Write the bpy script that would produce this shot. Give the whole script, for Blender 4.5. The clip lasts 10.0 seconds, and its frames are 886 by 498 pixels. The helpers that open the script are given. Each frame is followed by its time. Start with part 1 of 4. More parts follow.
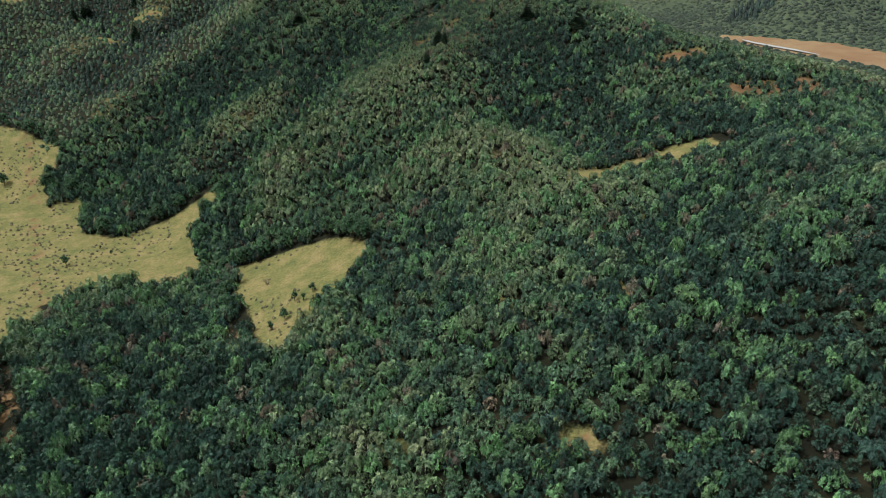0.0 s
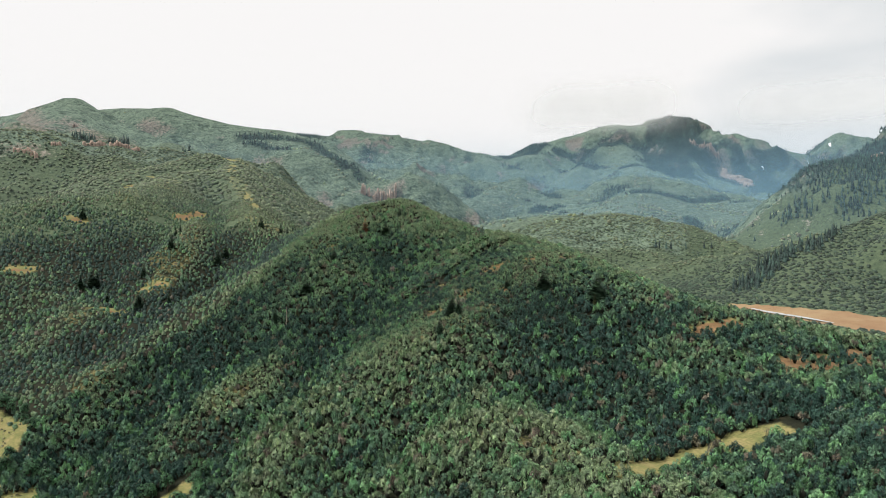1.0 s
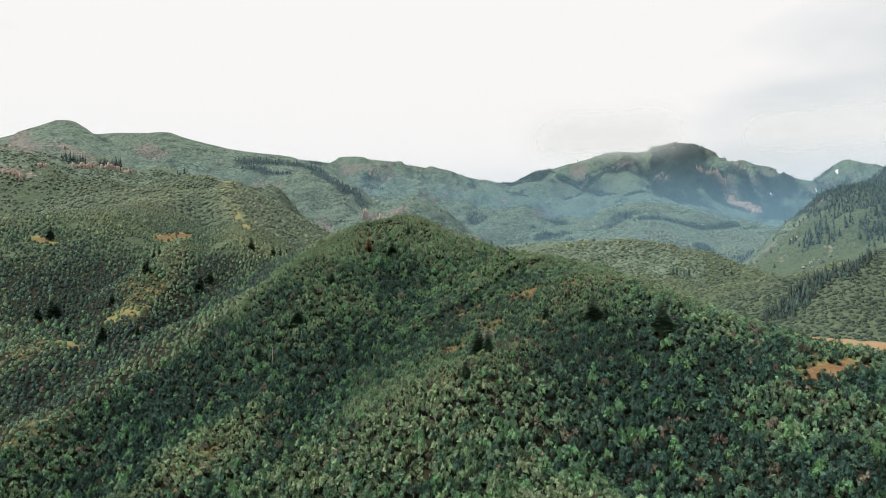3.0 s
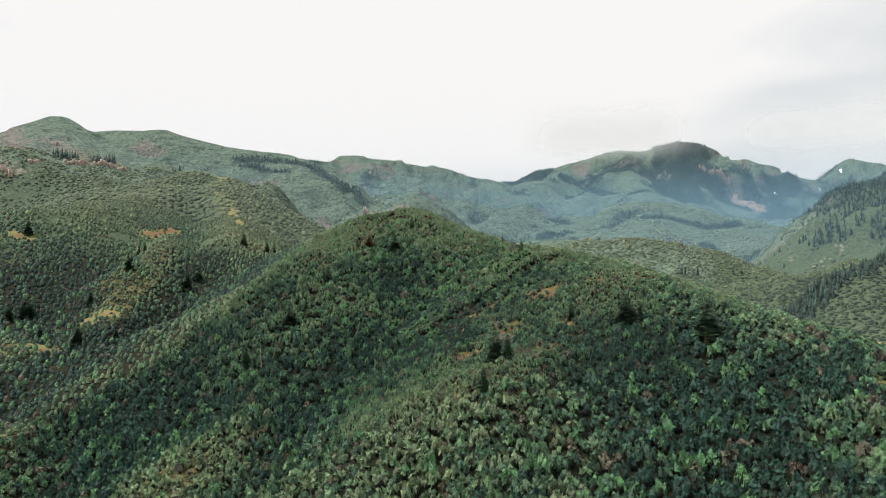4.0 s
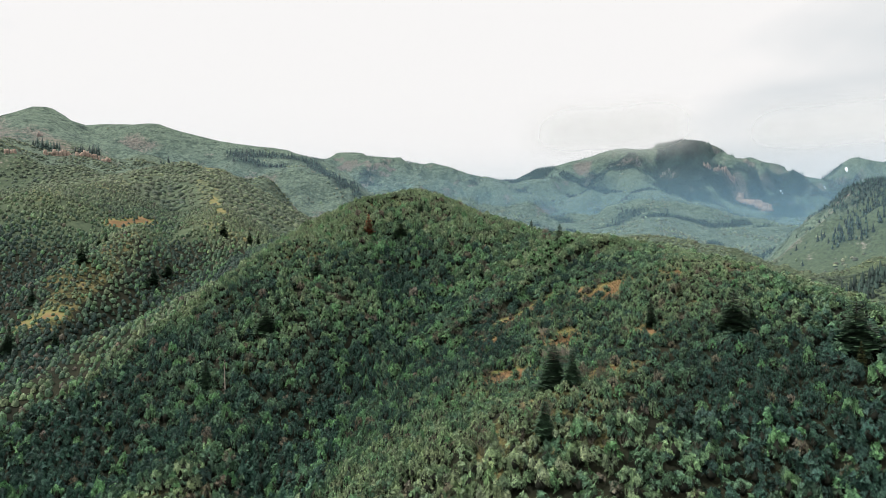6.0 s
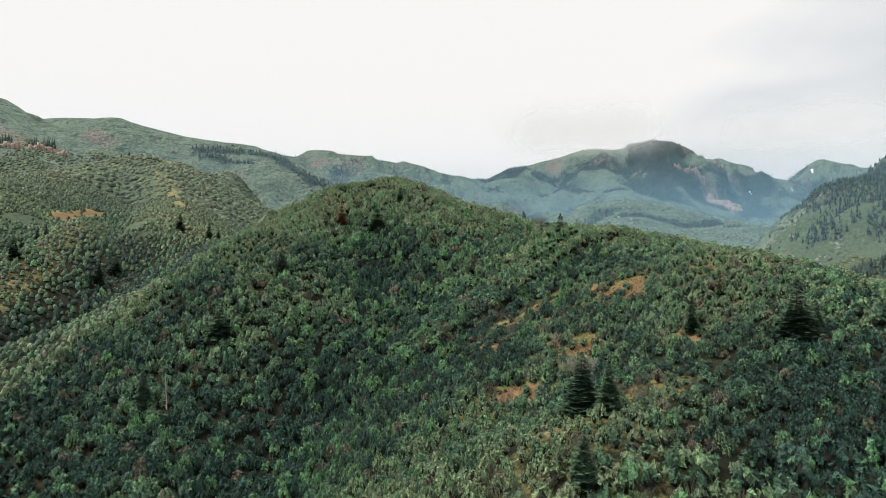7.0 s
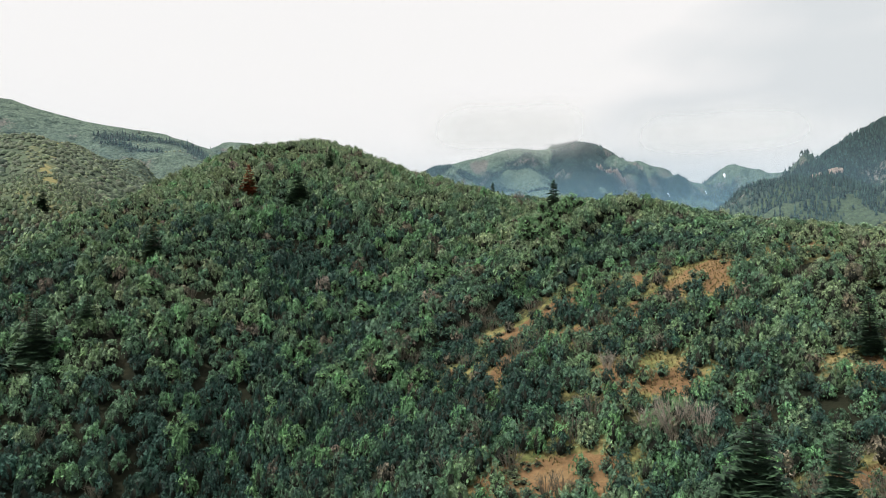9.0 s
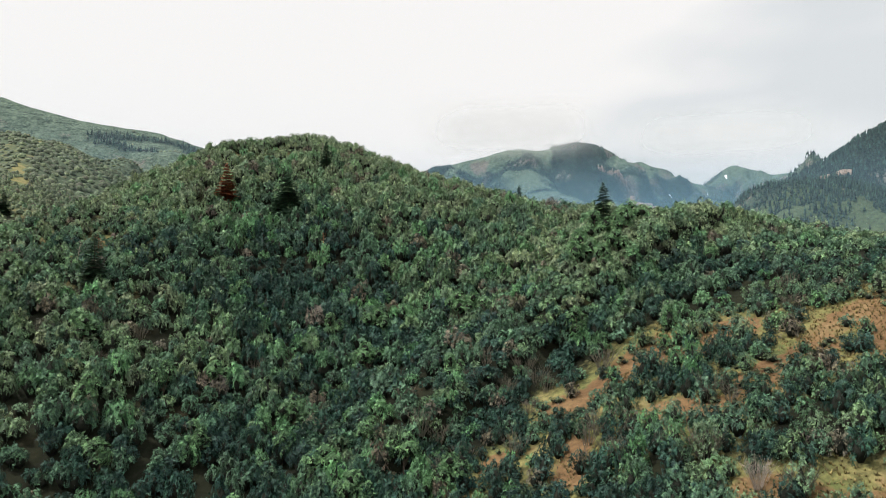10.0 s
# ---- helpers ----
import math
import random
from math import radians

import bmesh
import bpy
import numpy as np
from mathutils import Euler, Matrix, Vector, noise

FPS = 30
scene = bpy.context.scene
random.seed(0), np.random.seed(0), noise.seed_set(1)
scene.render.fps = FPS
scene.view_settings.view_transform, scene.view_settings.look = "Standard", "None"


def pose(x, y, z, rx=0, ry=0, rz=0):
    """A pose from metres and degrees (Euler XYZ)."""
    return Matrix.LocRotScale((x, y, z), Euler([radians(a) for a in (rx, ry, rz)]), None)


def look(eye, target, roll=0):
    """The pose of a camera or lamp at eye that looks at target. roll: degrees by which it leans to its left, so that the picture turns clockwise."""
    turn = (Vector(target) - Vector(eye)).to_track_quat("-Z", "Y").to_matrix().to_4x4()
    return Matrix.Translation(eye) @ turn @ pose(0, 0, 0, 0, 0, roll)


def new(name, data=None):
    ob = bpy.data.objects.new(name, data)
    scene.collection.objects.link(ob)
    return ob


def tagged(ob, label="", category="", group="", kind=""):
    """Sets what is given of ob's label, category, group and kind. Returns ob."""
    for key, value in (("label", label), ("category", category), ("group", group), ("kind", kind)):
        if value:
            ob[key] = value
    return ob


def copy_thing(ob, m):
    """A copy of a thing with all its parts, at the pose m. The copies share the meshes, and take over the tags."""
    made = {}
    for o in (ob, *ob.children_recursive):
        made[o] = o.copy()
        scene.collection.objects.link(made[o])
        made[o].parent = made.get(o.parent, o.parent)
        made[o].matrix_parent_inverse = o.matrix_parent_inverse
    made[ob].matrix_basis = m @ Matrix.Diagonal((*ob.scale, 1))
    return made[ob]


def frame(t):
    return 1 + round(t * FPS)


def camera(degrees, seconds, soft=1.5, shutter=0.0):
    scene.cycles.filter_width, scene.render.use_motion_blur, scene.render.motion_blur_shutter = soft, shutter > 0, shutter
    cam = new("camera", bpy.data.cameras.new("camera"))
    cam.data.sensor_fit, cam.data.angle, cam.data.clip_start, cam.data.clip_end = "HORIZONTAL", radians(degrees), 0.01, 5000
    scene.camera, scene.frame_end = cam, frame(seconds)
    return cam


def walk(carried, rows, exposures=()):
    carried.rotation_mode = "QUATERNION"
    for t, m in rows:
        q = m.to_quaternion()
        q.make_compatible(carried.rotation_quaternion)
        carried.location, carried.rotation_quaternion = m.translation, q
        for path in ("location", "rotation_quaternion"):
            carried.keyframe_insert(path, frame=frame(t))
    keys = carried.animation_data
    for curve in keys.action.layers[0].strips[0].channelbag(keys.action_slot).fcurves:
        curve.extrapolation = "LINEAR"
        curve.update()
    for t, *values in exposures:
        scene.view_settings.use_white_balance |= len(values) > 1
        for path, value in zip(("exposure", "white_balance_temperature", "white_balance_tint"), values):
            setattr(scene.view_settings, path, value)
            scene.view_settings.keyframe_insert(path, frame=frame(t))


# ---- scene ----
cam = camera(65.52, 10.0, soft=0.75)
PATH = [
    (0.0, look((6.22, -45.88, 103.22), (6.74, 46.44, 64.80), -0.08)),
    (0.5, look((3.95, -30.63, 102.37), (4.30, 67.25, 81.90), -0.08)),
    (1.0, look((2.08, -15.49, 101.36), (2.18, 84.50, 99.88), -0.15)),
    (1.5, look((0.00, 0.00, 100.00), (0.00, 99.98, 102.06), -0.17)),
    (2.0, look((-2.19, 15.73, 99.16), (-2.26, 115.70, 101.55), -0.11)),
    (2.5, look((-4.12, 31.29, 98.33), (-4.21, 131.25, 100.93), -0.14)),
    (4.0, look((-9.57, 78.50, 95.57), (-9.64, 178.46, 98.31), -0.16)),
    (4.5, look((-11.39, 94.30, 94.79), (-11.41, 194.26, 97.55), -0.09)),
    (5.0, look((-13.25, 110.01, 93.91), (-13.15, 209.98, 96.64), -0.08)),
    (6.5, look((-19.18, 158.27, 91.53), (-18.83, 258.23, 94.28), -0.03)),
    (7.0, look((-21.42, 174.21, 90.71), (-16.98, 274.08, 93.47), -0.02)),
    (7.5, look((-23.13, 190.30, 89.84), (-13.45, 289.80, 92.61), 0.01)),
    (8.0, look((-24.36, 206.20, 88.93), (-9.61, 305.07, 91.75), 0.06)),
    (8.5, look((-24.88, 221.89, 88.13), (-9.26, 320.63, 90.90), 0.14)),
    (9.0, look((-24.83, 237.99, 87.46), (-9.14, 336.71, 90.19), 0.26)),
    (9.5, look((-24.63, 254.04, 88.96), (-8.86, 352.75, 91.74), 0.31)),
    (10.0, look((-24.27, 270.00, 91.90), (-8.40, 368.69, 94.74), 0.38)),
]
walk(cam, PATH, [(0.0, -0.40), (0.5, -0.14), (1.0, 0.0), (10.0, 0.0)])

# ---- sky and light: bright overcast, brighter overhead than at the horizon, sun veiled ----
SUN_UP, SUN_TURN = radians(58), radians(-90)
world = bpy.data.worlds.new("overcast_sky")
scene.world = world
world.use_nodes = True
wn, wl = world.node_tree.nodes, world.node_tree.links
wn.clear()
sky = wn.new("ShaderNodeTexSky")
sky.sky_type, sky.sun_disc, sky.sun_elevation, sky.sun_rotation = "NISHITA", False, SUN_UP, SUN_TURN
clear = wn.new("ShaderNodeBackground")
clear.inputs["Strength"].default_value = 0.10
coord, mapping = wn.new("ShaderNodeTexCoord"), wn.new("ShaderNodeMapping")
mapping.inputs["Scale"].default_value = (1.0, 1.0, 3.2)
mapping.inputs["Location"].default_value = (0.35, 0.1, 0.2)
deck = wn.new("ShaderNodeTexNoise")
deck.inputs["Scale"].default_value, deck.inputs["Detail"].default_value, deck.inputs["Roughness"].default_value = 1.9, 5, 0.5
tone = wn.new("ShaderNodeValToRGB")
tone.color_ramp.elements[0].position, tone.color_ramp.elements[0].color = 0.26, (0.74, 0.77, 0.785, 1)
tone.color_ramp.elements[1].position, tone.color_ramp.elements[1].color = 0.46, (0.965, 0.948, 0.938, 1)
cloud = wn.new("ShaderNodeBackground")
both, out = wn.new("ShaderNodeMixShader"), wn.new("ShaderNodeOutputWorld")
both.inputs[0].default_value = 0.97
wl.new(sky.outputs[0], clear.inputs[0])
wl.new(coord.outputs["Generated"], mapping.inputs[0])
wl.new(mapping.outputs[0], deck.inputs["Vector"])
up = wn.new("ShaderNodeSeparateXYZ")
lift = wn.new("ShaderNodeMapRange")
lift.interpolation_type = "SMOOTHSTEP"
for key, value in (("From Min", 0.34), ("From Max", 0.85), ("To Min", 1.0), ("To Max", 1.35)):
    lift.inputs[key].default_value = value
wl.new(coord.outputs["Generated"], up.inputs[0])
wl.new(up.outputs[2], lift.inputs["Value"])
drift, thick = wn.new("ShaderNodeMapRange"), wn.new("ShaderNodeMath")
for key, value in (("From Min", 0.28), ("From Max", 0.62), ("To Min", 0.10), ("To Max", -0.12)):
    drift.inputs[key].default_value = value
wl.new(up.outputs[0], drift.inputs["Value"])
wl.new(deck.outputs["Fac"], thick.inputs[0])
wl.new(drift.outputs[0], thick.inputs[1])
wl.new(thick.outputs[0], tone.inputs[0])
wl.new(lift.outputs[0], cloud.inputs["Strength"])
wl.new(tone.outputs[0], cloud.inputs[0])
wl.new(clear.outputs[0], both.inputs[1])
wl.new(cloud.outputs[0], both.inputs[2])
wl.new(both.outputs[0], out.inputs[0])
sun = new("sun", bpy.data.lights.new("sun", "SUN"))
sun.data.energy, sun.data.angle, sun.data.color = 5.0, radians(5), (1.0, 0.95, 0.88)
sun.matrix_world = look((-400 * math.sin(-SUN_TURN), 400 * math.cos(SUN_TURN), 400 * math.tan(SUN_UP)), (0, 0, 0))


# ---- materials ----
def material(name, rough=0.9):
    m = bpy.data.materials.new(name)
    m.use_nodes = True
    b = m.node_tree.nodes["Principled BSDF"]
    b.inputs["Roughness"].default_value = rough
    b.inputs["Specular IOR Level"].default_value = 0.15
    return m, m.node_tree.nodes, m.node_tree.links, b


def attribute(n, name):
    a = n.new("ShaderNodeAttribute")
    a.attribute_name = name
    return a


def noise_node(n, l, scale, detail=4, rough=0.6):
    c = n.new("ShaderNodeNewGeometry")
    t = n.new("ShaderNodeTexNoise")
    t.inputs["Scale"].default_value, t.inputs["Detail"].default_value, t.inputs["Roughness"].default_value = scale, detail, rough
    l.new(c.outputs["Position"], t.inputs["Vector"])
    return t.outputs["Fac"]


def ramp(n, l, value, stops):
    r = n.new("ShaderNodeValToRGB")
    e = r.color_ramp.elements
    while len(e) < len(stops):
        e.new(0.5)
    for k, (p, c) in enumerate(stops):
        e[k].position, e[k].color = p, (*c, 1)
    l.new(value, r.inputs[0])
    return r.outputs[0]


def calc(n, l, op, a, b, clamp=False):
    m = n.new("ShaderNodeMath")
    m.operation, m.use_clamp = op, clamp
    for k, v in enumerate((a, b)):
        if isinstance(v, (int, float)):
            m.inputs[k].default_value = v
        else:
            l.new(v, m.inputs[k])
    return m.outputs[0]


def mix(n, l, f, a, b, kind="MIX"):
    m = n.new("ShaderNodeMix")
    m.data_type, m.blend_type = "RGBA", kind
    for sock, v in ((m.inputs[0], f), (m.inputs[6], a), (m.inputs[7], b)):
        if isinstance(v, (int, float)):
            sock.default_value = v
        elif isinstance(v, tuple):
            sock.default_value = (*v, 1)
        else:
            l.new(v, sock)
    return m.outputs[2]


def bump(n, l, b, value, strength, distance):
    k = n.new("ShaderNodeBump")
    k.inputs["Strength"].default_value, k.inputs["Distance"].default_value = strength, distance
    l.new(value, k.inputs["Height"])
    l.new(k.outputs[0], b.inputs["Normal"])


def leaf_material(name, colour=None, spread=0.45, glow=0.3, gaps=0.0, grain=2.6):
    """Leaf sprays: the species' colour, varied spray by spray and leaf by leaf, a little light let through, gaps between the single leaves."""
    m, n, l, b = material(name, 0.6)
    isle = n.new("ShaderNodeNewGeometry").outputs["Random Per Island"]
    vary = ramp(n, l, isle, ((0, (1 - spread,) * 3), (0.6, (1, 1, 1)), (1, (1 + spread, 1 + spread, 1 + 0.6 * spread))))
    if colour is None:
        base = attribute(n, "leaf_colour").outputs["Color"]
    else:
        shade = n.new("ShaderNodeObjectInfo").outputs["Random"]
        base = mix(n, l, shade, tuple(0.8 * c for c in colour), tuple(1.2 * c for c in colour))
    c = mix(n, l, 1.0, base, vary, "MULTIPLY")
    c = mix(n, l, 1.0, c, ramp(n, l, noise_node(n, l, grain, 3, 0.65), ((0.36, (0.36, 0.40, 0.46)), (0.64, (1.64, 1.60, 1.46)))), "MULTIPLY")
    l.new(c, b.inputs["Base Color"])
    t, x = n.new("ShaderNodeBsdfTranslucent"), n.new("ShaderNodeMixShader")
    x.inputs[0].default_value = glow
    l.new(c, t.inputs[0])
    l.new(b.outputs[0], x.inputs[1])
    l.new(t.outputs[0], x.inputs[2])
    if gaps:
        hole, y = n.new("ShaderNodeBsdfTransparent"), n.new("ShaderNodeMixShader")
        l.new(ramp(n, l, noise_node(n, l, gaps, 1, 0.5), ((0.47, (0, 0, 0)), (0.49, (1, 1, 1)))), y.inputs[0])
        l.new(hole.outputs[0], y.inputs[1])
        l.new(x.outputs[0], y.inputs[2])
        l.new(y.outputs[0], n["Material Output"].inputs[0])
    else:
        l.new(x.outputs[0], n["Material Output"].inputs[0])
    return m


def bark_material(name, dark, pale, scale=6.0):
    m, n, l, b = material(name, 0.95)
    v = noise_node(n, l, scale, 5, 0.7)
    l.new(ramp(n, l, v, ((0.3, dark), (0.7, pale))), b.inputs["Base Color"])
    bump(n, l, b, v, 0.6, 0.05)
    return m


LEAVES = leaf_material("scrub_leaves", None, 0.42, 0.06, 8.5, 3.0)
NEAR_LEAVES = leaf_material("shoulder_leaves", None, 0.42, 0.06, 11.0, 3.6)
FAR_LEAVES = leaf_material("far_scrub_leaves", None, 0.4, 0.15, 0.0, 2.0)
# Near-black crown interior: twigs with the shade inside the crown in the colour.
TWIG_SHADE = bark_material("shaded_twigs", (0.008, 0.011, 0.009), (0.022, 0.024, 0.017), 3.0)
NEEDLES = leaf_material("fir_needles", (0.044, 0.084, 0.054), 0.5, 0.15)
RUST = leaf_material("rust_needles", (0.21, 0.068, 0.036), 0.6, 0.15)
DULL = leaf_material("fading_needles", (0.070, 0.080, 0.035), 0.5, 0.12)
MAPLE = leaf_material("maple_leaves", (0.112, 0.212, 0.106), 0.5, 0.22, 8.0)
OAK = leaf_material("oak_leaves", (0.048, 0.112, 0.062), 0.5, 0.25, 6.0)
BARK = bark_material("bark", (0.045, 0.036, 0.028), (0.12, 0.095, 0.07))
DEADWOOD = bark_material("bleached_wood", (0.21, 0.18, 0.15), (0.42, 0.37, 0.32), 4.0)
REDWOOD = bark_material("red_dead_wood", (0.15, 0.065, 0.035), (0.27, 0.13, 0.075), 4.0)
STRAW = leaf_material("dry_grass", (0.25, 0.205, 0.105), 0.4, 0.3)
SAGE_LEAF = leaf_material("brush_leaves", (0.088, 0.118, 0.070), 0.45, 0.1, 11.0)
SAGE = leaf_material("sage_grey", (0.165, 0.165, 0.105), 0.4, 0.2)


def rock_material():
    m, n, l, b = material("red_rock", 0.9)
    v = noise_node(n, l, 0.09, 6, 0.7)
    w = noise_node(n, l, 0.6, 4, 0.6)
    c = ramp(n, l, v, ((0.3, (0.25, 0.19, 0.155)), (0.5, (0.36, 0.295, 0.25)), (0.7, (0.46, 0.405, 0.355))))
    l.new(mix(n, l, 0.45, c, ramp(n, l, w, ((0.3, (0.12, 0.09, 0.07)), (0.7, (0.5, 0.4, 0.33)))), "OVERLAY"), b.inputs["Base Color"])
    bump(n, l, b, w, 0.8, 1.0)
    return m


ROCK = rock_material()


def ground_material():
    """Leaf litter under the scrub, darkened by the shade put into its colour; grass, red soil, field and far woods
    where the plan puts them.
    """
    m, n, l, b = material("hill_ground", 0.95)
    fine, mid, wide, huge = noise_node(n, l, 1.3, 5, 0.65), noise_node(n, l, 0.16, 5, 0.6), noise_node(n, l, 0.018, 6, 0.62), noise_node(n, l, 0.0045, 5, 0.6)
    # Litter is near black to carry the shade between the shrubs.
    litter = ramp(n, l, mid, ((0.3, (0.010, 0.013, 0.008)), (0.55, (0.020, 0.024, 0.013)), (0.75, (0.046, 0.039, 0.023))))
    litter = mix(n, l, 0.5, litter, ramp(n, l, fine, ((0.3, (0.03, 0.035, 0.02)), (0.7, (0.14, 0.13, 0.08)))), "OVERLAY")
    grass = ramp(n, l, mid, ((0.28, (0.085, 0.110, 0.044)), (0.5, (0.150, 0.148, 0.066)), (0.72, (0.215, 0.180, 0.098))))
    grass = mix(n, l, 0.55, grass, ramp(n, l, fine, ((0.3, (0.16, 0.17, 0.10)), (0.7, (0.8, 0.76, 0.6)))), "OVERLAY")
    soil = ramp(n, l, mid, ((0.3, (0.094, 0.058, 0.032)), (0.55, (0.150, 0.098, 0.052)), (0.75, (0.220, 0.168, 0.092))))
    soil = mix(n, l, 0.5, soil, ramp(n, l, fine, ((0.3, (0.22, 0.18, 0.14)), (0.7, (0.75, 0.7, 0.62)))), "OVERLAY")
    field = ramp(n, l, wide, ((0.35, (0.18, 0.105, 0.056)), (0.65, (0.23, 0.165, 0.092))))
    conifer = ramp(n, l, mid, ((0.3, (0.016, 0.028, 0.025)), (0.7, (0.044, 0.062, 0.050))))
    aspen = ramp(n, l, mid, ((0.3, (0.048, 0.076, 0.058)), (0.7, (0.160, 0.212, 0.150))))
    patchy = noise_node(n, l, 0.05, 5, 0.7)
    aspen = mix(n, l, ramp(n, l, patchy, ((0.50, (0, 0, 0)), (0.68, (1, 1, 1)))), aspen, ramp(n, l, mid, ((0.3, (0.018, 0.032, 0.026)), (0.7, (0.042, 0.066, 0.046)))))
    woods = mix(n, l, ramp(n, l, calc(n, l, "ADD", attribute(n, "pines").outputs["Fac"], calc(n, l, "MULTIPLY", calc(n, l, "SUBTRACT", calc(n, l, "ADD", wide, calc(n, l, "MULTIPLY", mid, 0.7)), 0.85), 1.5)), ((0.20, (0, 0, 0)), (0.75, (1, 1, 1)))), aspen, conifer)
    crag = ramp(n, l, mid, ((0.3, (0.086, 0.080, 0.068)), (0.7, (0.215, 0.196, 0.164))))

    def where(name, raggedness, lo=0.45, hi=0.55):
        v = calc(n, l, "ADD", attribute(n, name).outputs["Fac"], calc(n, l, "MULTIPLY", calc(n, l, "SUBTRACT", calc(n, l, "ADD", mid, calc(n, l, "MULTIPLY", fine, 0.6)), 0.8), raggedness))
        return ramp(n, l, v, ((lo, (0, 0, 0)), (hi, (1, 1, 1))))

    scrub = ramp(n, l, mid, ((0.3, (0.032, 0.050, 0.031)), (0.7, (0.078, 0.106, 0.060))))
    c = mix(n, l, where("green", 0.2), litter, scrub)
    c = mix(n, l, where("woods", 0.2), c, woods)
    c = mix(n, l, where("crag", 1.2, 0.38, 0.62), c, crag)
    c = mix(n, l, where("grass", 0.5, 0.4, 0.6), c, grass)
    c = mix(n, l, where("field", 0.3), c, field)
    c = mix(n, l, where("bare", 1.3, 0.42, 0.60), c, soil)
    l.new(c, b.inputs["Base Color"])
    far = attribute(n, "woods").outputs["Fac"]
    k1 = n.new("ShaderNodeBump")
    k1.inputs["Strength"].default_value, k1.inputs["Distance"].default_value = 0.7, 0.25
    l.new(fine, k1.inputs["Height"])
    k2 = n.new("ShaderNodeBump")
    k2.inputs["Distance"].default_value = 6.0
    l.new(calc(n, l, "MULTIPLY", far, 0.9), k2.inputs["Strength"])
    l.new(mid, k2.inputs["Height"])
    l.new(k1.outputs[0], k2.inputs["Normal"])
    k3 = n.new("ShaderNodeBump")
    k3.inputs["Distance"].default_value = 45.0
    l.new(calc(n, l, "MULTIPLY", far, 0.8), k3.inputs["Strength"])
    l.new(wide, k3.inputs["Height"])
    l.new(k2.outputs[0], k3.inputs["Normal"])
    l.new(k3.outputs[0], b.inputs["Normal"])
    return m


GROUND = ground_material()


# ---- land: crest lines of the hills, their side slopes and how round the crests are ----
def soft_max(a, b, k):
    return 0.5 * (a + b + np.sqrt((a - b) ** 2 + k * k))


def smooth(a, b, v):
    t = np.clip((v - a) / (b - a), 0, 1)
    return t * t * (3 - 2 * t)


def lattice(ix, iy, seed):
    v = np.sin(ix * 127.1 + iy * 311.7 + seed * 74.7) * 43758.5453
    return v - np.floor(v)


def vnoise(x, y, seed=0):
    ix, iy = np.floor(x), np.floor(y)
    fx, fy = x - ix, y - iy
    fx, fy = fx * fx * (3 - 2 * fx), fy * fy * (3 - 2 * fy)
    a, b = lattice(ix, iy, seed), lattice(ix + 1, iy, seed)
    c, d = lattice(ix, iy + 1, seed), lattice(ix + 1, iy + 1, seed)
    return (a + (b - a) * fx) * (1 - fy) + (c + (d - c) * fx) * fy - 0.5


def fbm(x, y, size, octaves=4, seed=0):
    v, amp = 0 * x, 1.0
    for k in range(octaves):
        v = v + amp * vnoise(x / size + 17 * k, y / size - 9 * k, seed + k)
        size, amp = size * 0.5, amp * 0.5
    return v


def crest(x, y, line, slope, rounding, k=3.0, spurs=None):
    best = None
    for (ax, ay, az), (bx, by, bz) in zip(line[:-1], line[1:]):
        dx, dy = bx - ax, by - ay
        t = np.clip(((x - ax) * dx + (y - ay) * dy) / (dx * dx + dy * dy), 0, 1)
        q = np.sqrt((x - ax - t * dx) ** 2 + (y - ay - t * dy) ** 2 + rounding * rounding) - rounding
        h = az + t * (bz - az) - slope * (q if spurs is None else q + spurs * np.minimum(q, 220))
        best = h if best is None else soft_max(best, h, k)
    return best


KNOLL = (
    ([(-51, 464, 111), (-64, 521, 125), (-40, 600, 110)], 0.63, 16),
    ([(-70, 460, 109), (-74, 419, 101), (-138, 405, 68), (-164, 328, 39)], 0.66, 10),
    ([(-50, 458, 122), (-58, 412, 97), (-61, 385, 83), (-64, 358, 60), (-79, 285, 41)], 0.64, 10),
    ([(-26, 474, 129), (29, 425, 104), (50, 388, 99)], 0.62, 22),
)
SHOULDER = (
    ([(40, 376, 101), (41, 374, 91), (47, 312, 82), (11, 278, 68), (12, 236, 46), (26, 192, 46), (60, 130, 47)], 0.56, 10),
    ([(45, 407, 97), (60, 349, 95), (112, 270, 72), (190, 289, 60)], 0.53, 24),
    ([(118, 236, 65), (114, 165, 56), (132, 100, 60), (140, 65, 57), (160, -60, 62)], 0.33, 19),
)
LEFT_HILL = (
    ([(-93, 535, 109), (-117, 538, 106), (-165, 582, 123), (-180, 640, 137), (-243, 786, 181), (-349, 1167, 241), (-426, 1347, 244)], 0.58, 8),
    ([(-227, 607, 130), (-308, 556, 129), (-423, 485, 105), (-560, 430, 95)], 0.50, 12),
    ([(-200, 560, 120), (-190, 484, 100), (-170, 399, 58)], 0.85, 9),
    ([(-375, 1077, 236), (-435, 964, 200), (-562, 948, 152)], 0.58, 48),
    ([(-300, 860, 190), (-296, 756, 176), (-268, 650, 155), (-280, 600, 146), (-330, 572, 139), (-430, 520, 118)], 0.62, 20),
    ([(-235, 450, 70), (-213, 410, 60), (-198, 346, 38), (-172, 300, 20)], 0.48, 16),
)
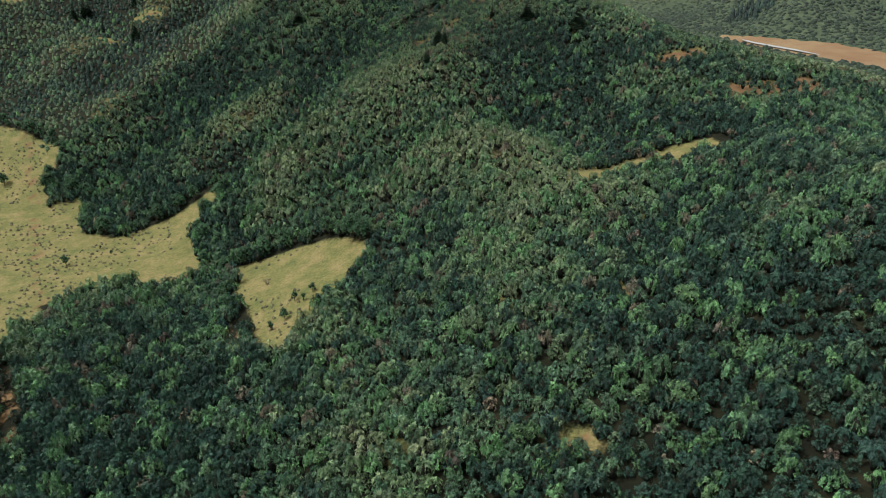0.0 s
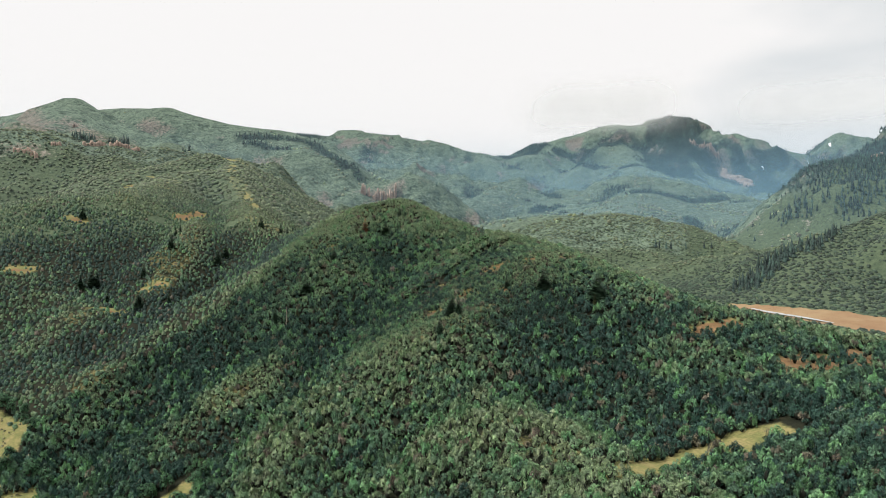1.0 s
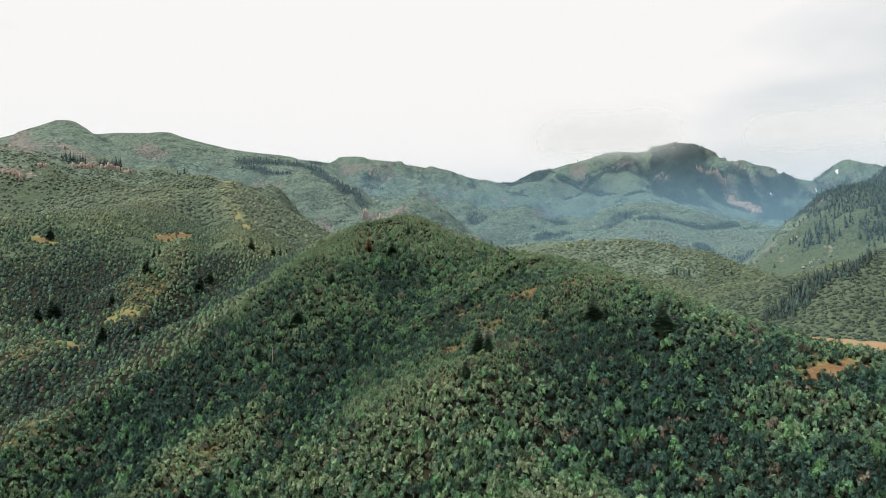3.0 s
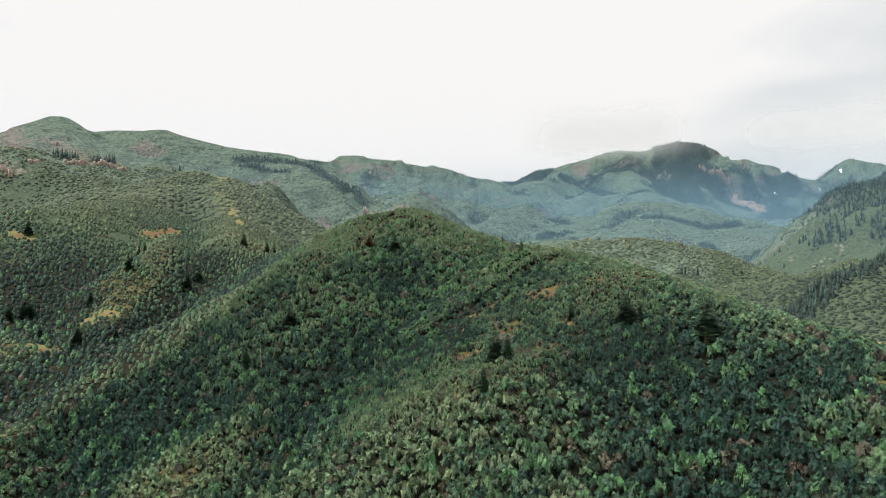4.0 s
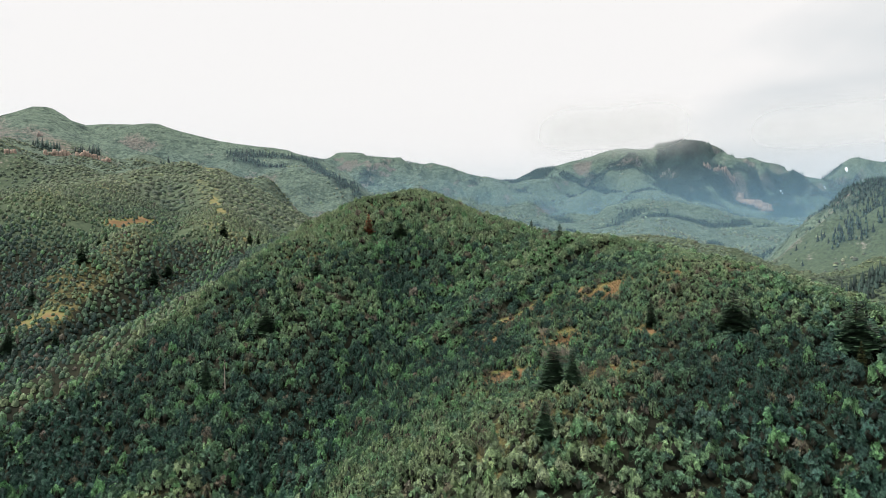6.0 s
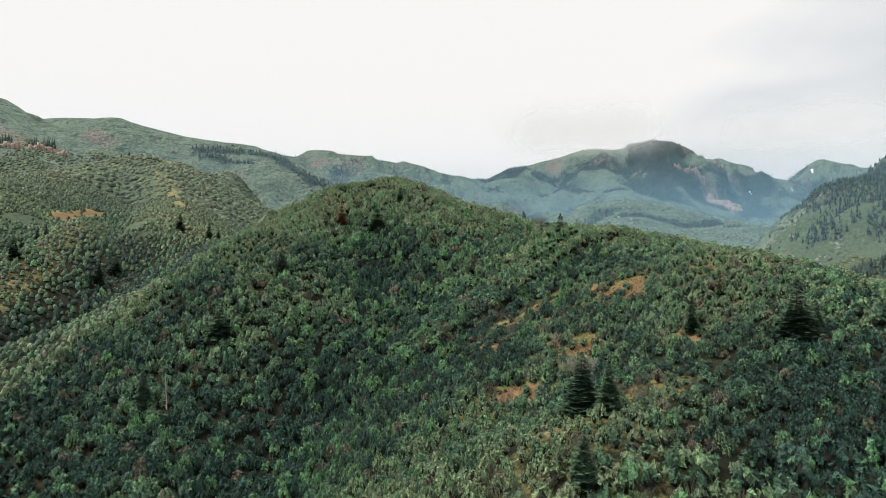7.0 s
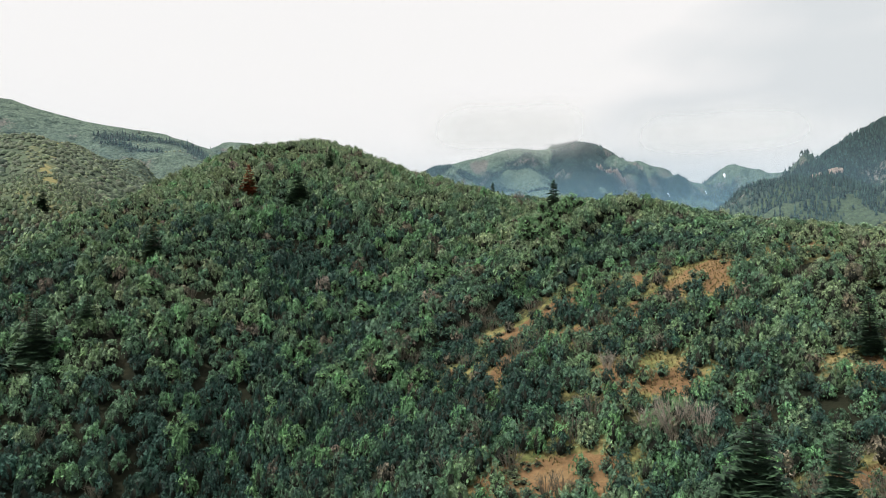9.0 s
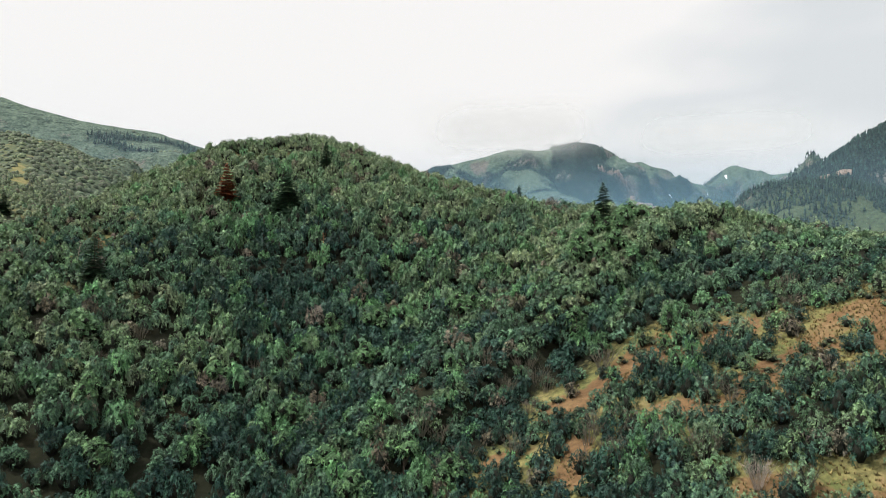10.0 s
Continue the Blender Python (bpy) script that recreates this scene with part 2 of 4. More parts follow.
FAR_RIDGES = (
    ([(-1700, 1350, 330), (-1300, 1450, 330), (-965, 1500, 369), (-805, 1500, 411), (-731, 1490, 374), (-560, 1400, 300), (-430, 1330, 245)], 0.60, 8),
    ([(-1500, 2150, 470), (-1007, 2100, 495), (-834, 2100, 500), (-628, 2100, 452), (-472, 2100, 428), (-351, 2000, 386), (-225, 1900, 289), (-128, 1850, 223), (-35, 1800, 165)], 0.55, 30),
    ([(-900, 3500, 640), (-560, 3600, 635), (-426, 3600, 656), (-248, 3600, 615), (47, 3650, 550), (195, 3700, 528), (343, 3750, 538), (531, 3850, 630)], 0.35, 60),
    ([(343, 3750, 538), (531, 3900, 632), (692, 3900, 673), (980, 3900, 737), (1172, 3900, 724), (1300, 3900, 788), (1428, 3880, 730), (1556, 3840, 680), (1652, 3800, 584), (1673, 3600, 369), (1642, 3300, 252)], 0.62, 15),
    ([(980, 3900, 700), (900, 3200, 440), (700, 2500, 270), (457, 1767, 150), (420, 1500, 100)], 0.33, 40),
    ([(1700, 3950, 600), (1876, 3900, 610), (2100, 3900, 560), (2337, 4050, 717), (2575, 4000, 661), (3000, 3700, 700)], 0.60, 20),
    ([(600, 1500, 66), (657, 1550, 90), (834, 1650, 165), (999, 1700, 284), (1126, 1750, 340), (1290, 1780, 432), (1450, 1800, 506), (1900, 1900, 665), (2600, 2200, 760)], 0.62, 25),
    ([(340, 770, 36), (425, 780, 62), (500, 920, 88), (620, 1000, 118), (900, 1080, 210), (1400, 1200, 360)], 0.36, 18),
)
CANYON_SPURS = (
    ([(1290, 1780, 396), (1062, 1664, 312), (900, 1570, 190), (782, 1495, 132), (680, 1250, 84)], 0.52, 18),
    ([(1180, 1560, 266), (980, 1380, 185), (800, 1260, 112)], 0.60, 12),
    ([(-805, 1500, 374), (-700, 1370, 322), (-600, 1240, 264), (-545, 1130, 226)], 0.50, 18),
    ([(-965, 1500, 332), (-900, 1340, 290), (-760, 1180, 205)], 0.52, 16),
    ([(150, 1560, 138), (260, 1450, 148), (372, 1420, 152), (450, 1400, 128), (515, 1390, 94), (600, 1350, 56)], 0.34, 45),
    ([(-472, 2100, 394), (-440, 1930, 330), (-380, 1760, 236)], 0.62, 12),
    ([(-351, 2000, 352), (-290, 1860, 300), (-230, 1730, 214)], 0.66, 10),
)
PEAK_SPURS = (
    ([(1300, 3900, 752), (1180, 3640, 640), (1100, 3380, 500), (1010, 3150, 410)], 0.70, 12),
    ([(1300, 3890, 740), (1385, 3640, 590), (1430, 3380, 440), (1430, 3150, 350)], 0.72, 12),
    ([(1430, 3880, 694), (1560, 3640, 560), (1590, 3400, 420)], 0.80, 8),
    ([(980, 3900, 701), (820, 3560, 560), (640, 3250, 430), (520, 2900, 330)], 0.55, 16),
    ([(692, 3900, 638), (520, 3600, 540), (360, 3300, 430)], 0.50, 20),
    ([(-426, 3600, 621), (-250, 3300, 500), (-120, 2950, 380), (-60, 2600, 290)], 0.50, 20),
    ([(47, 3650, 516), (120, 3300, 440), (160, 2900, 340)], 0.45, 25),
    ([(1876, 3900, 576), (1800, 3500, 420), (1760, 3200, 330)], 0.70, 12),
)


def ridge_set(z, x, y, ridges, k, spurs=None):
    for line, slope, rounding in ridges:
        z = soft_max(z, crest(x, y, line, slope, rounding, 3.0, spurs), k)
    return z


def ground_height(x, y):
    x, y = np.asarray(x, float), np.asarray(y, float)
    z = 3 + 0.0376 * np.clip(x, -400, 900) + 0.0149 * np.clip(y, -400, 1600) + 0.20 * np.maximum(y - 1700, 0)
    z = ridge_set(z, x, y, KNOLL + SHOULDER + LEFT_HILL, 5.0) - 2.5
    spurs = (0.9 + 0.8 * smooth(2600, 3400, y)) * (fbm(x, y, 230, 4, 3) + 0.7 * np.abs(fbm(x, y, 150, 3, 8)) - 0.1)
    spurs = np.clip(spurs + 0.8 * np.abs(fbm(x, y, 320, 3, 61)) - 0.16, -0.6, 1.0)
    far = ridge_set(z, x, y, FAR_RIDGES + CANYON_SPURS + PEAK_SPURS, 12.0, spurs)
    w = smooth(800, 1500, np.hypot(x, y))
    z = z + (far - z) * smooth(500, 900, np.hypot(x, y * 0.8))
    z = z + w * (fbm(x, y, 170, 4, 13) * 16)
    return z + fbm(x, y, 60, 3, 5) * 2.2 + fbm(x, y, 9, 2, 6) * 0.5
# ---- end of land ----

# ---- cover of the ground: strips (x0, y0, x1, y1, half width) ----
MEADOWS = (
    ((-295, 329), (-227, 317), (-181, 288), (-176, 256), (-155, 253), (-141, 219), (-123, 214), (-106, 222), (-86, 236), (-91, 203), (-79, 179), (-68, 165), (-84, 165), (-100, 173), (-118, 166), (-126, 156), (-119, 145), (-119, 120), (-160, 72), (-190, 112)),
    ((-65, 171), (-43, 170), (-27, 165), (-17, 156), (-22, 138), (-26, 122), (-32, 103), (-42, 116), (-50, 138), (-58, 150)),
    ((40, 150), (52, 164), (66, 168), (79, 169), (92, 168), (92, 158), (80, 156), (68, 155), (56, 150)),
)
TRACK = ((-205, 303, -160, 218, 2.0), (-160, 218, -120, 147, 2.0), (-112, 117, -92, 81, 2.2), (-53, 131, -51, 116, 2.5))
SOIL = (
    (1, 346, 7, 346, 2.6), (7, 346, 15, 350, 2.6), (16, 346, 22, 344, 3.2), (18, 333, 24, 333, 2.8), (9, 335, 13, 331, 2.4), (1, 338, -2, 333, 1.8), (-8, 342, -5, 342, 1.5),
    (28, 329, 35, 336, 2), (-7, 310, 1, 304, 3.6), (9, 319, 15, 313, 2.6), (16, 288, 18, 287, 2), (44, 333, 47, 333, 2.4), (29, 336, 32, 336, 1.8), (31, 303, 33, 302, 1.6),
)
SOIL += (
    (100, 245, 116, 251, 4), (118, 209, 150, 225, 8.5), (150, 228, 166, 252, 6.5), (-210, 410, -197, 408, 3.5), (-222, 575, -212, 596, 5.6), (-292, 528, -283, 530, 4.2),
    (-291, 452, -280, 454, 3.5), (-193, 436, -179, 432, 3.1), (-64, 403, -63, 403, 2.2), (-401, 881, -386, 884, 9.1), (28, 52, 30, 50, 1.2), (45, 91, 47, 89, 1.2), (60, 121, 62, 120, 1), (-3, 60, -1, 58, 1), (20, 100, 21, 96, 0.9), (70, 113, 72, 111, 1),
)
FIELD = (((315, 758), (372, 698), (406, 650), (425, 588), (560, 470), (480, 430), (366, 500), (364, 546), (350, 608), (326, 688)),)


STANDS = (
    (-578, 1995, -475, 2040, 18), (-475, 2040, -363, 1970, 20), (-363, 1970, -249, 1834, 20), (-249, 1834, -209, 1810, 14), (-547, 1891, -430, 1900, 16),
    (1221, 3701, 1118, 3316, 125), (1118, 3316, 960, 2900, 90), (1294, 3420, 1365, 3145, 45), (715, 2497, 1060, 2597, 26), (784, 2142, 700, 1900, 22),
    (649, 3720, 906, 3653, 60), (664, 3486, 576, 3310, 22), (117, 3292, 365, 3352, 24), (322, 3476, 539, 3795, 30), (328, 2413, 441, 2554, 16), (394, 1240, 498, 1256, 8),
)
STANDS += (
    (1501, 3328, 1400, 2900, 70), (1591, 3523, 1722, 3556, 40), (1700, 3300, 1900, 3500, 60), (370, 820, 430, 880, 9), (430, 880, 492, 902, 9), (492, 902, 560, 960, 8),
    (728, 1426, 749, 1415, 8), (870, 1519, 968, 1552, 22), (815, 1370, 870, 1390, 12), (1000, 1640, 1500, 1780, 90), (-508, 1340, -490, 1372, 8), (-648, 1240, -653, 1263, 7), (-598, 1264, -608, 1320, 8),
)
PALE = ((-300, 1031, -345, 1085, 12), (-352, 959, -330, 985, 5), (-262, 873, -300, 960, 7), (-243, 786, -262, 850, 6), (-400, 930, -330, 940, 5), (-170, 622, -200, 690, 5))
BROWN = ((-871, 1423, -730, 1240, 30), (-732, 1339, -643, 1283, 22), (-600, 1279, -606, 1340, 16), (-692, 1112, -640, 1104, 14), (-632, 1216, -567, 1292, 14), (-200, 1716, -110, 1722, 26), (1365, 3330, 1380, 3060, 40), (1240, 3380, 1350, 3340, 25))


def strips(x, y, rows, edge):
    """1 inside any of the strips, falling to 0 over the edge's width; 0.5 on the rim."""
    v = 0 * x
    for ax, ay, bx, by, r in rows:
        dx, dy = bx - ax, by - ay
        t = np.clip(((x - ax) * dx + (y - ay) * dy) / (dx * dx + dy * dy), 0, 1)
        d = np.hypot(x - ax - t * dx, y - ay - t * dy)
        v = np.maximum(v, np.clip(0.5 + (r - d) / edge, 0, 1))
    return v


def within(x, y, rims, edge):
    """1 well inside one of the rims, 0.5 on it."""
    best = np.full(np.shape(x), -1e3)
    for rim in rims:
        near, inside = np.full(np.shape(x), 1e6), np.zeros(np.shape(x), bool)
        for (ax, ay), (bx, by) in zip(rim, rim[1:] + rim[:1]):
            t = np.clip(((x - ax) * (bx - ax) + (y - ay) * (by - ay)) / ((bx - ax) ** 2 + (by - ay) ** 2), 0, 1)
            near = np.minimum(near, np.hypot(x - ax - t * (bx - ax), y - ay - t * (by - ay)))
            if ay != by:
                inside ^= ((ay > y) != (by > y)) & (x < ax + (y - ay) * (bx - ax) / (by - ay))
        best = np.maximum(best, np.where(inside, near, -near))
    return np.clip(0.5 + best / edge, 0, 1)


def dryness(x, y, reach=24):
    """How far a place stands out from its surroundings: crests are above 0, gullies below."""
    around = sum(ground_height(x + dx, y + dy) for dx, dy in ((reach, 0), (-reach, 0), (0, reach), (0, -reach))) / 4
    return ground_height(x, y) - around


def steepness(x, y, d=12.0):
    gx = (ground_height(x + d, y) - ground_height(x - d, y)) / (2 * d)
    gy = (ground_height(x, y + d) - ground_height(x, y - d)) / (2 * d)
    return np.hypot(gx, gy)


# ---- mesh helpers ----
def mesh_from(name, verts, tris, materials, slots=None, colours=None):
    me = bpy.data.meshes.new(name)
    verts, tris = np.asarray(verts, np.float32), np.asarray(tris, np.int32)
    me.vertices.add(len(verts))
    me.vertices.foreach_set("co", verts.ravel())
    me.loops.add(tris.size)
    me.loops.foreach_set("vertex_index", tris.ravel())
    me.polygons.add(len(tris))
    me.polygons.foreach_set("loop_start", np.arange(0, tris.size, 3, dtype=np.int32))
    for m in materials:
        me.materials.append(m)
    if slots is not None:
        me.polygons.foreach_set("material_index", np.asarray(slots, np.int32))
    if colours is not None:
        at = me.color_attributes.new("leaf_colour", "FLOAT_COLOR", "POINT")
        at.data.foreach_set("color", np.asarray(colours, np.float32).ravel())
    me.update(calc_edges=True)
    return me


def part(name, me, parent, label=""):
    ob = new(name, me)
    ob.parent = parent
    return tagged(ob, label)


class Build:
    """Triangles gathered piece by piece."""

    def __init__(self):
        self.v, self.t, self.s, self.n = [], [], [], 0

    def add(self, verts, tris, slot=0):
        self.v.append(np.asarray(verts, float))
        self.t.append(np.asarray(tris, int) + self.n)
        self.s.append(np.full(len(tris), slot))
        self.n += len(verts)

    def get(self):
        return np.concatenate(self.v), np.concatenate(self.t), np.concatenate(self.s)


def tube(build, line, radii, sides=6, slot=0):
    """A tapered, bent stem along a line of points."""
    line = np.asarray(line, float)
    rings = []
    for k, p in enumerate(line):
        d = line[min(k + 1, len(line) - 1)] - line[max(k - 1, 0)]
        d = d / np.linalg.norm(d)
        u = np.cross(d, (0.3, 1.0, 0.2))
        u = u / np.linalg.norm(u)
        w = np.cross(d, u)
        a = np.arange(sides) * 2 * np.pi / sides
        rings.append(p + radii[k] * (np.cos(a)[:, None] * u + np.sin(a)[:, None] * w))
    tris = []
    for k in range(len(line) - 1):
        for j in range(sides):
            a, b = k * sides + j, k * sides + (j + 1) % sides
            tris += [(a, b, b + sides), (a, b + sides, a + sides)]
    build.add(np.concatenate(rings), tris, slot)


def unit(v):
    return v / np.maximum(np.linalg.norm(v, axis=-1, keepdims=True), 1e-9)


def leaves(build, rng, centres, radii, count, size, slot=0, low=-0.35, squash=1.0):
    """Leaf sprays on the outside of the lobes of a crown, facing outwards and up, unevenly."""
    w = radii ** 2 / (radii ** 2).sum()
    k = rng.choice(len(radii), count, p=w)
    d = rng.normal(size=(count, 3))
    d[:, 2] = np.where(d[:, 2] < low, -d[:, 2], d[:, 2])
    d = unit(d)
    p = centres[k] + d * (radii[k] * rng.uniform(0.78, 1.16, count))[:, None] * (1, 1, squash)
    nrm = unit(d + rng.normal(size=(count, 3)) * 0.32 + (0, 0, 0.30))
    a = unit(np.cross(nrm, rng.normal(size=(count, 3))))
    b = np.cross(nrm, a)
    s = (size * rng.uniform(0.6, 1.35, count))[:, None]
    v = np.stack([p + a * s, p - 0.55 * a * s + 0.75 * b * s, p - 0.45 * a * s - 0.8 * b * s], 1).reshape(-1, 3)
    build.add(v, np.arange(3 * count).reshape(-1, 3), slot)


OCTA_V = np.array([(1, 0, 0), (-1, 0, 0), (0, 1, 0), (0, -1, 0), (0, 0, 1), (0, 0, -1)], float)
OCTA_T = np.array([(0, 2, 4), (2, 1, 4), (1, 3, 4), (3, 0, 4), (2, 0, 5), (1, 2, 5), (3, 1, 5), (0, 3, 5)])


def shrub_form(rng, count, lobes, size, low=0.30):
    """One shrub in a unit box: a domed crown of upright clumps of leaf sprays round a near-black core for twigs and
    inner shade.
    """
    b = Build()
    ang = rng.uniform(0, 2 * np.pi) + np.arange(lobes) * 2.4 + rng.uniform(-0.4, 0.4, lobes)
    lift = np.linspace(0.82, low, lobes) + rng.uniform(-0.06, 0.06, lobes)
    off = 0.62 * np.sqrt(np.clip(1 - lift ** 2, 0, 1)) * rng.uniform(0.75, 1.2, lobes)
    off[0] = 0.12
    r = rng.uniform(0.19, 0.32, lobes)
    c = np.stack([np.cos(ang) * off, np.sin(ang) * off, lift * 0.9], 1)
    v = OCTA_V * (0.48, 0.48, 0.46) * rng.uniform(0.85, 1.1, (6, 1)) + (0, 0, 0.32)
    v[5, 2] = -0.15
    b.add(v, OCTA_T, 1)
    leaves(b, rng, c, r, count, size, 0, -0.3, 1.1)
    return b.get()


def dome_form(rng, sides, sprays, size):
    """A shrub seen from afar: an uneven leafy dome with loose sprays."""
    b = Build()
    a = np.arange(sides) * 2 * np.pi / sides + rng.uniform(0, 6)
    rings = [np.stack([np.cos(a + k) * w * rng.uniform(0.75, 1.2, sides), np.sin(a + k) * w * rng.uniform(0.75, 1.2, sides), z + rng.uniform(-0.12, 0.12, sides)], 1) for k, z, w in ((0, 0.0, 0.85), (0.5, 0.62, 0.72))]
    t = []
    for j in range(sides):
        p, q = j, (j + 1) % sides
        t += [(p, q, sides + p), (q, sides + q, sides + p), (sides + p, sides + q, 2 * sides)]
    v = np.concatenate(rings + [[(0.1 * rng.normal(), 0.1 * rng.normal(), 1.0)]])
    b.add(v, t, 0)
    if sprays:
        leaves(b, rng, np.array([(0, 0, 0.45)]), np.array([0.62]), sprays, size, 0, -0.1)
    return b.get()


def scatter(name, forms, x, y, z, width, tall, colours, rng, materials):
    """Many plants as one mesh: each a form, turned, scaled and set on its place."""
    pick = rng.integers(0, len(forms), len(x))
    turn = rng.uniform(0, 2 * np.pi, len(x))
    V, T, S, C, base = [], [], [], [], 0
    for k, (fv, ft, fs) in enumerate(forms):
        i = np.where(pick == k)[0]
        if not len(i):
            continue
        co, si = np.cos(turn[i])[:, None], np.sin(turn[i])[:, None]
        px, py, pz = fv[None, :, 0], fv[None, :, 1], fv[None, :, 2]
        v = np.stack([x[i, None] + (px * co - py * si) * width[i, None], y[i, None] + (px * si + py * co) * width[i, None], z[i, None] + pz * tall[i, None]], -1)
        n = len(fv)
        V.append(v.reshape(-1, 3))
        T.append((ft[None] + (np.arange(len(i)) * n)[:, None, None]).reshape(-1, 3) + base)
        S.append(np.tile(fs, len(i)))
        if colours is not None:
            C.append(np.repeat(np.concatenate([colours[i], np.ones((len(i), 1))], 1), n, 0))
        base += n * len(i)
    return mesh_from(name, np.concatenate(V), np.concatenate(T), materials, np.concatenate(S), np.concatenate(C) if C else None)


def pines(x, y):
    """How thickly conifers stand on the mountains."""
    v = strips(x, y, STANDS, 34) + 0.5 * smooth(650, 900, x) * (0.55 + 0.45 * smooth(1350, 1500, y)) * smooth(2150, 1950, y) + (0.55 + 0.5 * smooth(2300, 2700, y)) * fbm(x, y, 110, 4, 43) + 0.35 * fbm(x, y, 420, 2, 41) - 0.06 + 0.30 * smooth(2900, 3300, y) * smooth(500, 800, x)
    return np.clip(v * smooth(850, 900, np.hypot(x, y)), 0, 1)


# ---- the ground: one sheet out to the far ranges ----
def steps(knots, lo, hi, grow):
    """Grid lines: even steps between the knots (value, step), widening outwards to lo and hi."""
    mid = []
    for (a, sa), (b, _) in zip(knots[:-1], knots[1:]):
        mid += list(np.arange(a, b - 0.01, sa))
    up, st = [knots[-1][0]], knots[-1][1]
    while up[-1] < hi:
        st = min(st * grow, 25)
        up.append(up[-1] + st)
    down, st = [knots[0][0]], knots[0][1]
    while down[-1] > lo:
        st = min(st * grow, 25)
        down.append(down[-1] - st)
    return np.array(down[:0:-1] + mid + up)


xs = steps(((-330, 5.0), (-16, 1.8), (54, 5.0), (260, 5.0)), -2700, 3300, 1.06)
ys = steps(((-60, 5.0), (280, 1.8), (352, 5.0), (640, 5.0)), -1200, 4600, 1.04)
gx, gy = np.meshgrid(xs, ys)
gz = ground_height(gx, gy)
ny, nx = gx.shape
k = (np.arange(ny - 1)[:, None] * nx + np.arange(nx - 1)[None]).ravel()
quads = np.stack([k, k + 1, k + nx + 1, k, k + nx + 1, k + nx], 1).reshape(-1, 3)
me = mesh_from("ground", np.stack([gx, gy, gz], -1).reshape(-1, 3), quads, [GROUND])
reach = np.hypot(gx, gy)
slope = steepness(gx, gy)
crags = smooth(0.66, 1.0, slope) * smooth(1000, 1500, reach) * np.clip(0.22 + fbm(gx, gy, 90, 4, 21) * 1.2, 0, 0.8)
for key, value in (
    ("grass", np.maximum.reduce([1.2 * within(gx, gy, MEADOWS, 10), 0.45 * smooth(1.2, 3.2, dryness(gx, gy)) * (reach < 800), 1.25 * strips(gx, gy, SOIL, 22), 0.9 * strips(gx, gy, PALE, 14)])),
    ("bare", np.maximum(0.8 * strips(gx, gy, TRACK, 6), strips(gx, gy, SOIL, 4) * (1 - 0.35 * smooth(360, 420, gy)))),
    ("field", within(gx, gy, FIELD, 8)),
    ("woods", smooth(1150, 1450, reach - 500 * smooth(420, 620, gx))),
    ("green", np.maximum(smooth(450, 700, reach), smooth(-10, 20, np.abs(gx) - 0.64 * (gy + 75)) * (np.hypot((gx - 5) / 186, (gy - 180) / 230) > 1))),
    ("crag", np.maximum(crags, 0.72 * strips(gx, gy, BROWN, 40))),
    ("pines", pines(gx, gy)),
):
    me.attributes.new(key, "FLOAT", "POINT").data.foreach_set("value", value.ravel().astype(np.float32))
me.shade_smooth()
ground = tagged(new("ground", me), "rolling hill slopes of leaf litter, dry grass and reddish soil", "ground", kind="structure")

# ---- scrub: gambel-oak like thickets over all the slopes ----
SPECIES = np.array([(0.029, 0.068, 0.056), (0.073, 0.140, 0.092), (0.124, 0.200, 0.116), (0.160, 0.218, 0.132), (0.102, 0.214, 0.108), (0.132, 0.118, 0.095)])


def covered(x, y):
    """Where no shrub grows: meadow, field, soil, track and creek."""
    jag = fbm(x, y, 7, 2, 31) * 0.6 + fbm(x, y, 24, 2, 33) * 1.1
    m, s = within(x, y, MEADOWS, 10), strips(x, y, SOIL, 4)
    tan = (strips(x, y, BROWN, 40) + jag * 0.5 > 0.45) & (lattice(np.floor(x * 1.3), np.floor(y * 1.3), 5) > 0.25) & (y > 1100)
    return ((m > 0.05) & (m + 0.8 * jag > 0.5)) | (within(x, y, FIELD, 8) > 0.5) | ((s > 0.1) & (s + jag * 0.7 > 0.5) & (lattice(np.floor(x * 1.7), np.floor(y * 1.7), 3) > 0.26)) | (strips(x, y, TRACK, 3) > 0.5) | tan | ((strips(x, y, PALE, 12) + jag > 0.55) & (y > 550))


def nearness(x, y):
    """Metres from the line on which the valley opens towards the shoulder."""
    t = np.clip((y - 40) / 270, 0, 1)
    return np.hypot(x - 5, y - 40 - 270 * t)


def thicket(x0, x1, y0, y1, gap, rng):
    nx, ny = int((x1 - x0) / gap), int((y1 - y0) / gap)
    x, y = np.meshgrid(x0 + (np.arange(nx) + 0.5) * gap, y0 + (np.arange(ny) + 0.5) * gap)
    x, y = x.ravel() + rng.uniform(-0.48, 0.48, x.size) * gap, y.ravel() + rng.uniform(-0.48, 0.48, x.size) * gap
    return x, y


